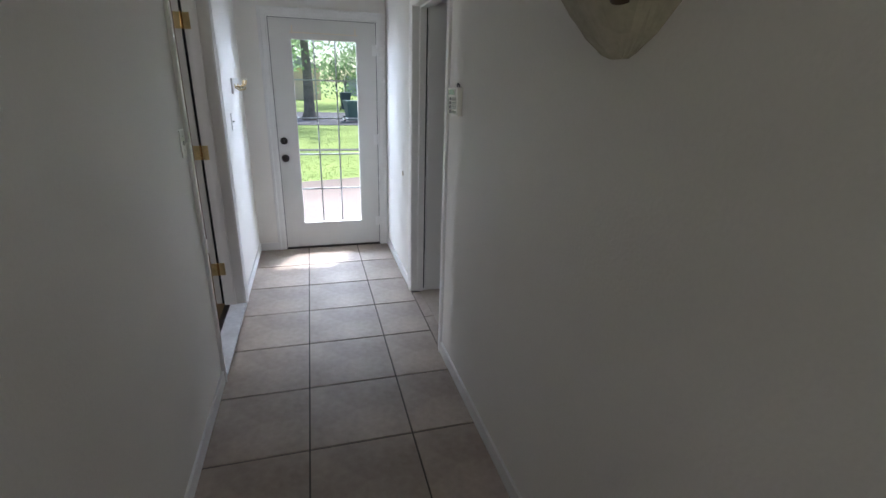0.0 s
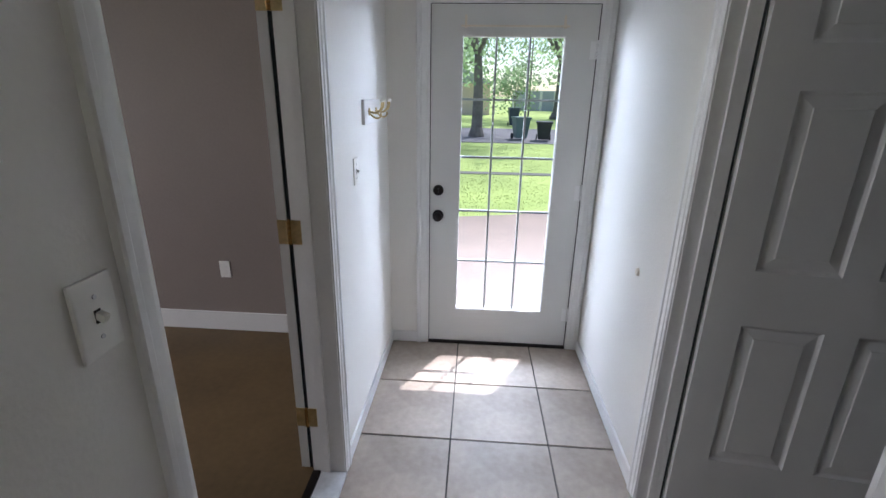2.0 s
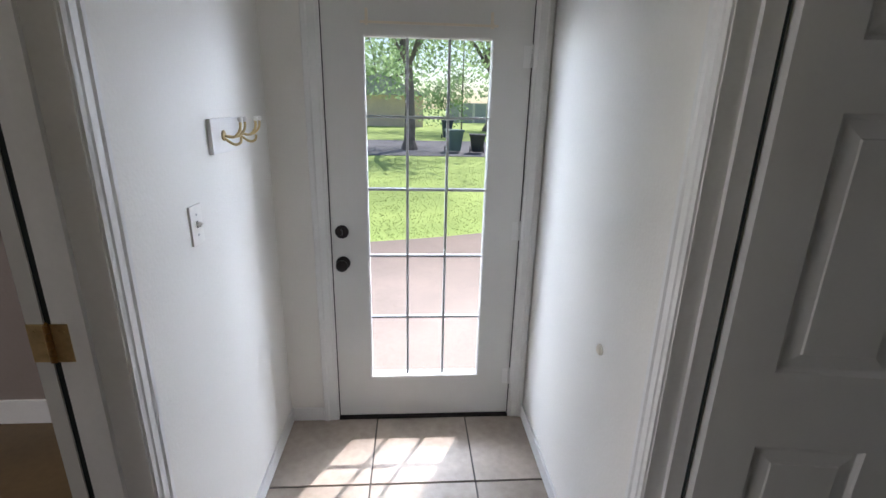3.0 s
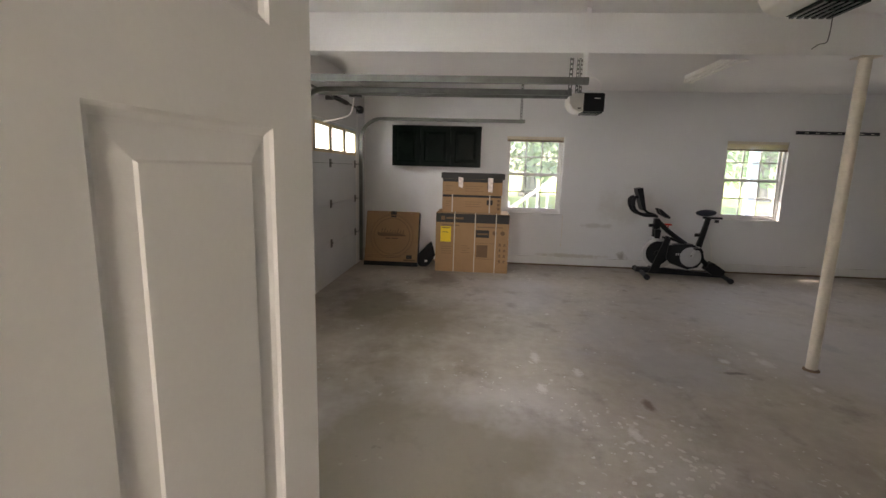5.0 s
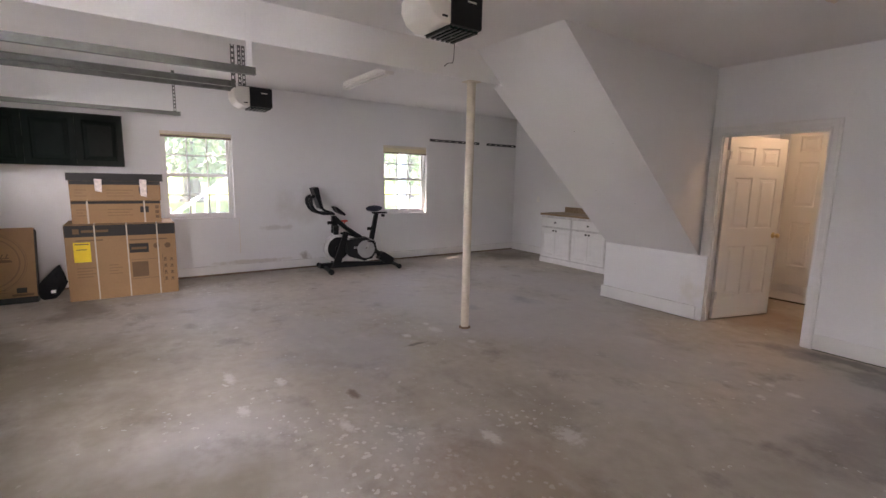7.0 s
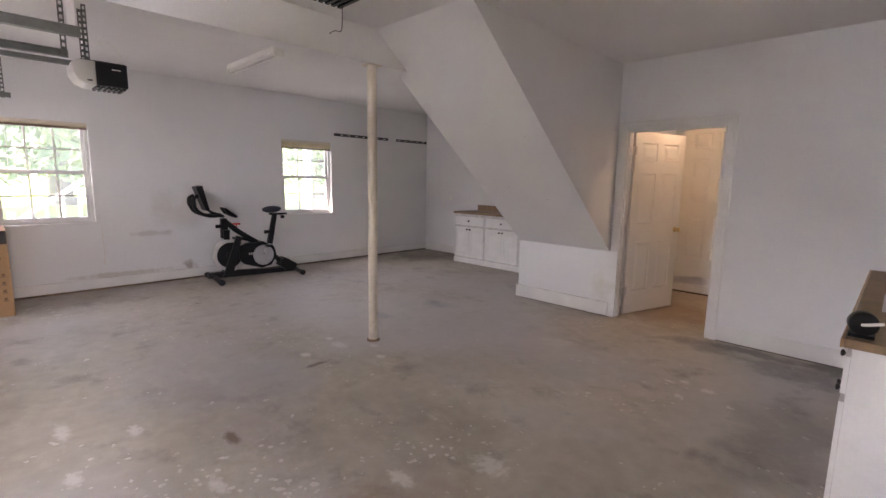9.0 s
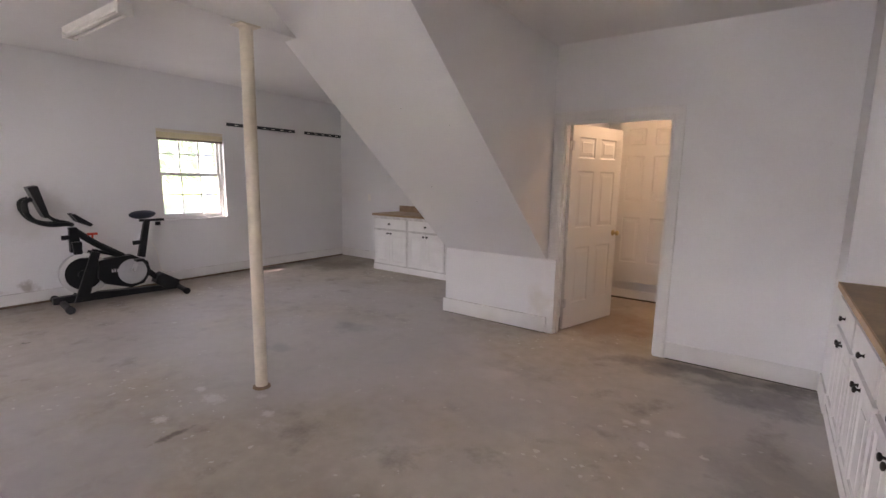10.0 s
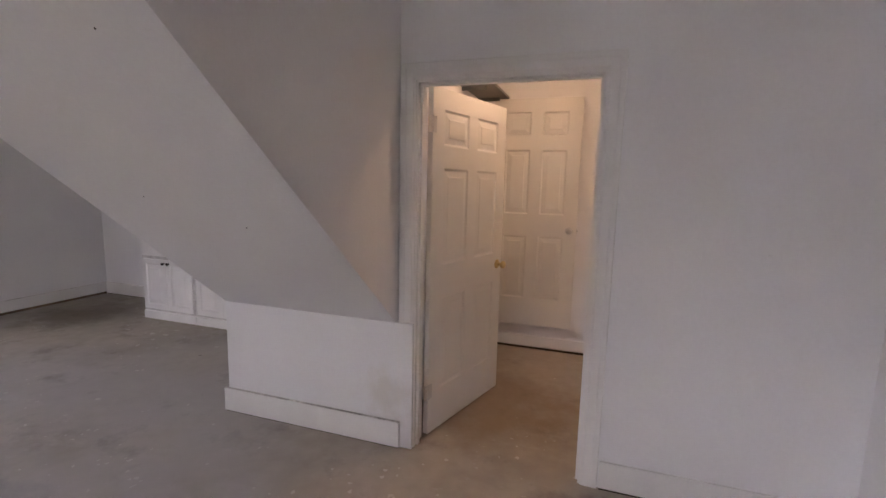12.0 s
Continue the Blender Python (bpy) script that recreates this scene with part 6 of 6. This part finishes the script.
M_LEAF = leafmat("green_leaves", (0.17, 0.30, 0.14), (0.30, 0.43, 0.24))
M_LEAF2 = leafmat("bright_leaves", (0.24, 0.38, 0.17), (0.38, 0.50, 0.27))
GZ = -0.14
obj("ground", boxed(-600, 600, -600, 900, GZ - 0.5, GZ), M_LAWN, None, "sunlit green lawn reaching into the distance", "ground", kind="structure")
bm = bmesh.new()
edge = [(-3.5, 7.55)] + [(-2.5 + i * 0.5, 7.55 + 0.025 * i * i * 0.55) for i in range(0, 13)] + [(4.6, 9.6), (4.6, 4.55), (-3.5, 4.55)]
prism(bm, [(x, y) for x, y in edge], 2, GZ + 0.004, GZ + 0.03)
obj("pavement", bm, M_PATH, None, "pale concrete front walk with a curved edge", "pavement", kind="structure")
obj("path_strip", boxed(-30, 30, 11.85, 12.2, GZ + 0.004, GZ + 0.012), mat("grey_footpath", (0.12, 0.12, 0.11), 0.9, 0.2, 2, 40, 0.3), None, "narrow grey footpath across the lawn", "pavement", kind="structure")
obj("road", boxed(-80, 80, 19.3, 27.5, GZ + 0.004, GZ + 0.02), M_ROAD, None, "grey worn asphalt street", "road", kind="structure")
obj("driveway", boxed(4.9, 15.0, 4.52, 19.3, GZ + 0.004, GZ + 0.025), M_PATH, None, "pale concrete driveway before the garage", "pavement", kind="structure")
obj("pavement_side", boxed(GX + 0.18, 21.0, -12, 4.5, GZ + 0.004, GZ + 0.03), mat("white_sunlit_concrete", (0.30, 0.295, 0.285), 0.85, 0.08, 1.5, 40, 0.2), None, "pale concrete apron beside the garage", "pavement", kind="structure")
obj("doorstep", boxed(-1.2, 1.4, 4.142, 4.55, GZ, -0.02, bevel=0.01), M_PATH, None, "concrete front doorstep", "step", kind="structure")
# depth follows from where the hall's sun patch is cut off
obj("shading_eave", boxed(-5.0, HRG - 0.02, 4.16, 5.03, 2.45, 2.60), M_CEIL, None, "unseen white eave shading the front door", "roof", kind="structure")
# extension added only to block a stray wedge of sun
obj("shading_eave", boxed(HRG - 0.02, 2.6, 4.52, 5.03, 2.45, 2.60), M_CEIL, None, "unseen white eave shading the front door", "roof", kind="structure")
obj("eave_garage", boxed(HRG, 9.7, 4.51, 5.1, 2.95, 3.08), M_CEIL, None, "white garage eave", "roof", kind="structure")
# unseen eave added to keep the sun off the side windows
obj("eave_side_shade", boxed(GX + 0.17, GX + 0.85, -0.63, 4.5, 2.95, 3.08), M_CEIL, None, "unseen white side eave shading the windows", "roof", kind="structure")
# shorter piece, sized to let a thin sliver of sun reach the floor
obj("eave_side_shade", boxed(GX + 0.17, GX + 0.64, -5.2, -0.632, 2.95, 3.08), M_CEIL, None, "unseen white side eave shading the windows", "roof", kind="structure")
obj("roof_house", boxed(-5.2, GX + 0.17, -5.4, 4.15, 3.0, 3.1), M_CEIL, None, "plain roof slab of the house", "roof", kind="structure")

# grass tufts on the lawn before the door
rng = random.Random(4)
verts, faces = [], []
for k in range(42000):
    y = 7.6 + 11.6 * rng.random() ** 1.5
    x = rng.uniform(-3.5, 9) * (0.35 + y / 19)
    if 11.88 < y < 12.17 or (y < 9.7 and y < 7.62 + max(0, (x + 2.5)) ** 2 * 0.06):
        continue
    h, a = rng.uniform(0.010, 0.036), rng.uniform(0, 6.28)
    w = rng.uniform(0.004, 0.010)
    lean = rng.uniform(-0.04, 0.04), rng.uniform(-0.04, 0.04)
    b = len(verts)
    verts += [(x - w * math.cos(a), y - w * math.sin(a), GZ - 0.005), (x + w * math.cos(a), y + w * math.sin(a), GZ - 0.005), (x + lean[0], y + lean[1], GZ + h)]
    faces.append((b, b + 1, b + 2))
me = bpy.data.meshes.new("grass")
me.from_pydata(verts, [], faces)
me.materials.append(mat("grass_blades", (0.30, 0.41, 0.10), 0.7, 0.3, 1.2, 30, 0.0, tint=(0.42, 0.50, 0.18)))
tagged(new("grass", me), "bright green uncut lawn grass", "grass", kind="stuff")


def tree(x, y, h, trunk, spread, low, leaves, seed, label, material, leafsize=0.16):
    """Tapered trunk, forking limbs, and a crown of many small leaves gathered in uneven clumps on the limbs."""
    r = random.Random(seed)
    t = thing("tree", pose(x, y, GZ, 0, 0, r.uniform(0, 360)), label, "tree", group="trees beyond the lawn")
    bm = bmesh.new()
    tube(bm, [(0, 0, -0.1), (0.05, 0.02, h * 0.2), (-0.05, 0.05, h * 0.38)], trunk, 12)
    for v in bm.verts:
        k = max(0.0, min(1.0, v.co.z / (h * 0.38)))
        f = 1.1 - 0.45 * k if v.co.z > 0.3 else 1.5
        v.co.x *= f
        v.co.y *= f
    tips = []
    for i in range(9):
        a = 2 * math.pi * i / 9 + r.uniform(-0.3, 0.3)
        d, z = spread * r.uniform(0.55, 1.0), h * r.uniform(0.45, 0.95)
        mid = Vector((d * 0.4 * math.cos(a), d * 0.4 * math.sin(a), h * 0.38 + (z - h * 0.38) * 0.6))
        end = Vector((d * math.cos(a), d * math.sin(a), z))
        tube(bm, [(-0.05, 0.05, h * 0.34), mid, end], trunk * 0.28, 7, 4)
        tips += [mid.lerp(end, s) for s in (0.2, 0.5, 0.8, 1.0)]
        tips += [end + Vector((r.uniform(-1, 1) * spread * 0.3, r.uniform(-1, 1) * spread * 0.3, -r.uniform(0, 1) * (z - low)))]
    part("trunk", bm, M_BARK, t)
    vs, fs = [], []
    per = leaves // len(tips)
    for c in tips:
        s = spread * r.uniform(0.16, 0.34)
        for k in range(per):
            p = c + Vector((r.gauss(0, s), r.gauss(0, s), r.gauss(0, s * 0.8)))
            if p.z < low:
                p.z = low + r.uniform(0, 0.6)
            n = Vector((r.gauss(0, 1), r.gauss(0, 1), r.gauss(0, 1) + 0.5)).normalized()
            u = n.orthogonal().normalized() * leafsize * r.uniform(0.6, 1.3)
            w = n.cross(u) * 0.55
            b = len(vs)
            vs += [p - u, p - w * 0.9, p + u, p + w * 0.9]
            fs.append((b, b + 1, b + 2, b + 3))
    me = bpy.data.meshes.new("crown")
    me.from_pydata(vs, [], fs)
    me.materials.append(material)
    cr = new("crown", me)
    cr.parent = t
    return t


TL = "broad leafy tree standing by the street"
tree(-0.1, 21.8, 9.5, 0.23, 4.2, 2.1, 6400, 1, TL, M_LEAF2, 0.10)
tree(6.4, 40.0, 12, 0.50, 7.0, 2.6, 7500, 2, TL, M_LEAF2, 0.17)
tree(2.4, 33.5, 4.2, 0.045, 1.5, 0.5, 1500, 3, "young light-green tree beyond the street", M_LEAF2, 0.11)
tree(-12, 50, 14, 0.4, 7, 3.0, 3000, 5, TL, M_LEAF2, 0.24)
tree(19, 64, 15, 0.5, 8, 2.0, 2600, 6, TL, M_LEAF2, 0.4)
tree(-6, 85, 14, 0.5, 9, 1.5, 2200, 7, TL, M_LEAF2, 0.45)
tree(-18, 74, 15, 0.7, 9, 1.5, 2600, 8, TL, M_LEAF, 0.45)
SD = "leafy tree beyond the side of the garage"
tree(24, 4.5, 11, 0.45, 6, 1.2, 7000, 11, SD, M_LEAF, 0.26)
tree(27, -4.0, 10, 0.45, 6, 1.5, 6000, 12, SD, M_LEAF2, 0.28)
tree(30, 12.0, 12, 0.5, 7, 1.2, 5000, 13, SD, M_LEAF, 0.3)
tree(33, -1.0, 12, 0.5, 6, 1.0, 6000, 15, SD, M_LEAF, 0.3)
tree(36, -18.0, 8, 0.4, 6, 1.0, 5000, 14, SD, M_LEAF, 0.3)


def wheelie_bin(x, y, h, color, turn, label):
    b = thing("wheelie_bin", pose(x, y, GZ + 0.02, 0, 0, turn), label, "rubbish bin", group="bins by the street")
    m = mat("bin_plastic", color, 0.5, 0.1, 5, 50, 0.05)
    bm = bmesh.new()
    lo, hi = [bm.verts.new((sx * 0.22, sy * 0.24, 0.06)) for sx, sy in ((-1, -1), (1, -1), (1, 1), (-1, 1))], [bm.verts.new((sx * 0.30, sy * 0.34, h - 0.08)) for sx, sy in ((-1, -1), (1, -1), (1, 1), (-1, 1))]
    bm.faces.new(lo)
    bm.faces.new(hi)
    for i in range(4):
        bm.faces.new((lo[i], lo[(i + 1) % 4], hi[(i + 1) % 4], hi[i]))
    bmesh.ops.bevel(bm, geom=list(bm.edges), offset=0.03, segments=2, profile=0.7, affect="EDGES")
    part("bin_body", bm, m, b)
    part("lid", boxed(-0.33, 0.33, -0.38, 0.37, h - 0.085, h, bevel=0.03), m, b)
    for s in (-1, 1):
        bm = bmesh.new()
        cyl(bm, (s * 0.25, 0.27, 0.12), (s * 0.30, 0.27, 0.12), 0.12, n=18)
        part("wheel", bm, M_RUBBER, b)
    part("axle_bar", boxed(-0.24, 0.24, 0.33, 0.38, h - 0.2, h - 0.16, bevel=0.01), M_BLACK, b)
    return b


wheelie_bin(1.72, 21.0, 0.90, (0.10, 0.16, 0.16), 12, "grey-green wheeled rubbish bin at the kerb")
wheelie_bin(2.62, 20.6, 0.76, (0.02, 0.024, 0.028), -6, "low black wheeled bin at the kerb")
wheelie_bin(2.05, 29.6, 1.05, (0.03, 0.05, 0.08), 4, "dark blue wheeled bin across the street")
pl = thing("street_pole", pose(3.35, 34.0, GZ), "thin dark street pole", "pole")
bm = bmesh.new()
cyl(bm, (0, 0, 0), (0, 0, 6.5), 0.06, 0.04, n=10)
part("shaft", bm, M_BARK, pl)

hs = thing("house", pose(-3.0, 46.0, GZ), "low peach-coloured house across the street", "house")
M_STUC = mat("peach_stucco", (0.72, 0.57, 0.47), 0.85, 0.08, 2, 40, 0.2)
bm = bmesh.new()
walled(bm, (-4, 4, -0.0, 7, 0, 2.8), [(-3, -1.6, -1, 0.15, 0.9, 2.1)])
part("wall", bm, M_STUC, hs)
bm = bmesh.new()
prism(bm, [(-4.5, 2.75), (4.5, 2.75), (0, 4.6)], 1, -0.5, 7.5)
part("roof", bm, mat("pale_grey_shingle", (0.36, 0.37, 0.39), 0.9, 0.2, 3, 30, 0.3), hs)
w = part("window", boxed(-3.0, -1.6, 0.08, 0.12, 0.9, 2.1), M_TRIM, hs)
part("pane", boxed(-2.9, -1.7, 0.06, 0.079, 1.0, 2.0), M_BLACK, w)

gwall = thing("garden_wall", pose(4.2, 62.0, GZ), "long pale grey garden wall beyond the street", "wall")
part("panel", boxed(0, 7.0, 0, 0.15, 0, 2.3), mat("pale_grey_render", (0.42, 0.45, 0.50), 0.8, 0.08, 1, 20, 0.2), gwall)
part("coping", boxed(-0.05, 7.05, -0.05, 0.2, 2.3, 2.4, bevel=0.01), M_TRIM, gwall)
for i in range(5):
    part("pier", boxed(i * 1.7 - 0.03, i * 1.7 + 0.27, -0.08, 0.0, 0, 2.3), M_TRIM, gwall)

# white stair railing and porch column outside the side windows
rl = thing("stair_railing", pose(11.3, 1.75, GZ + 0.03), "white painted stair railing outside", "railing")
for i in range(6):
    part("baluster", boxed(-0.02, 0.02, -0.22 * i - 0.02, -0.22 * i + 0.02, 0.0, 0.75 + 0.16 * i), M_TRIM, rl)
bm = bmesh.new()
prism(bm, [(0.06, 0.70), (0.06, 0.78), (-1.2, 1.72), (-1.2, 1.64)], 0, -0.035, 0.035)
part("handrail", bm, M_TRIM, rl)
for y in (0.0, -1.14):
    part("newel", boxed(-0.05, 0.05, y - 0.05, y + 0.05, 0.0, 0.98 - 0.75 * y, bevel=0.008), M_TRIM, rl)
cl = thing("porch_column", pose(14.0, -4.93, GZ + 0.03), "square porch column outside, its bluish shade painted in", "column")
# the column's bluish shade is put into its colour
part("shaft", boxed(-0.1, 0.1, -0.1, 0.1, 0, 3.0, bevel=0.01), mat("blue_shaded_paint", (0.34, 0.45, 0.58), 0.5, 0.06, 4, 50, 0.05), cl)
part("base", boxed(-0.14, 0.14, -0.14, 0.14, 0, 0.12, bevel=0.01), M_TRIM, cl)


# ---- twin ceiling floodlight in the near bay ----
fl = thing("floodlight", pose(2.138, -1.42, CN), "white twin floodlight on the garage ceiling, unlit", "lamp")
bm = bmesh.new()
lathe(bm, [(0.0, 0.0), (0.062, 0.0), (0.062, -0.012), (0.045, -0.026), (0.0, -0.026)])
smooth(part("base_plate", bm, M_WHITEPL, fl))
for sx in (-1, 1):
    bm = bmesh.new()
    tube(bm, [(sx * 0.02, 0, -0.02), (sx * 0.034, 0.02, -0.045), (sx * 0.036, 0.045, -0.055)], 0.012, 10)
    arm = part("arm", bm, M_WHITEPL, fl)
    bm = bmesh.new()
    m4 = pose(sx * 0.036, 0.04, -0.052, -78, 0, 0)
    lathe(bm, [(0.0, 0.0), (0.018, 0.0), (0.022, 0.03), (0.036, 0.06), (0.036, 0.075), (0.02, 0.086), (0.0, 0.089)], m4)
    smooth(part("bulb", bm, M_CREAM, fl))
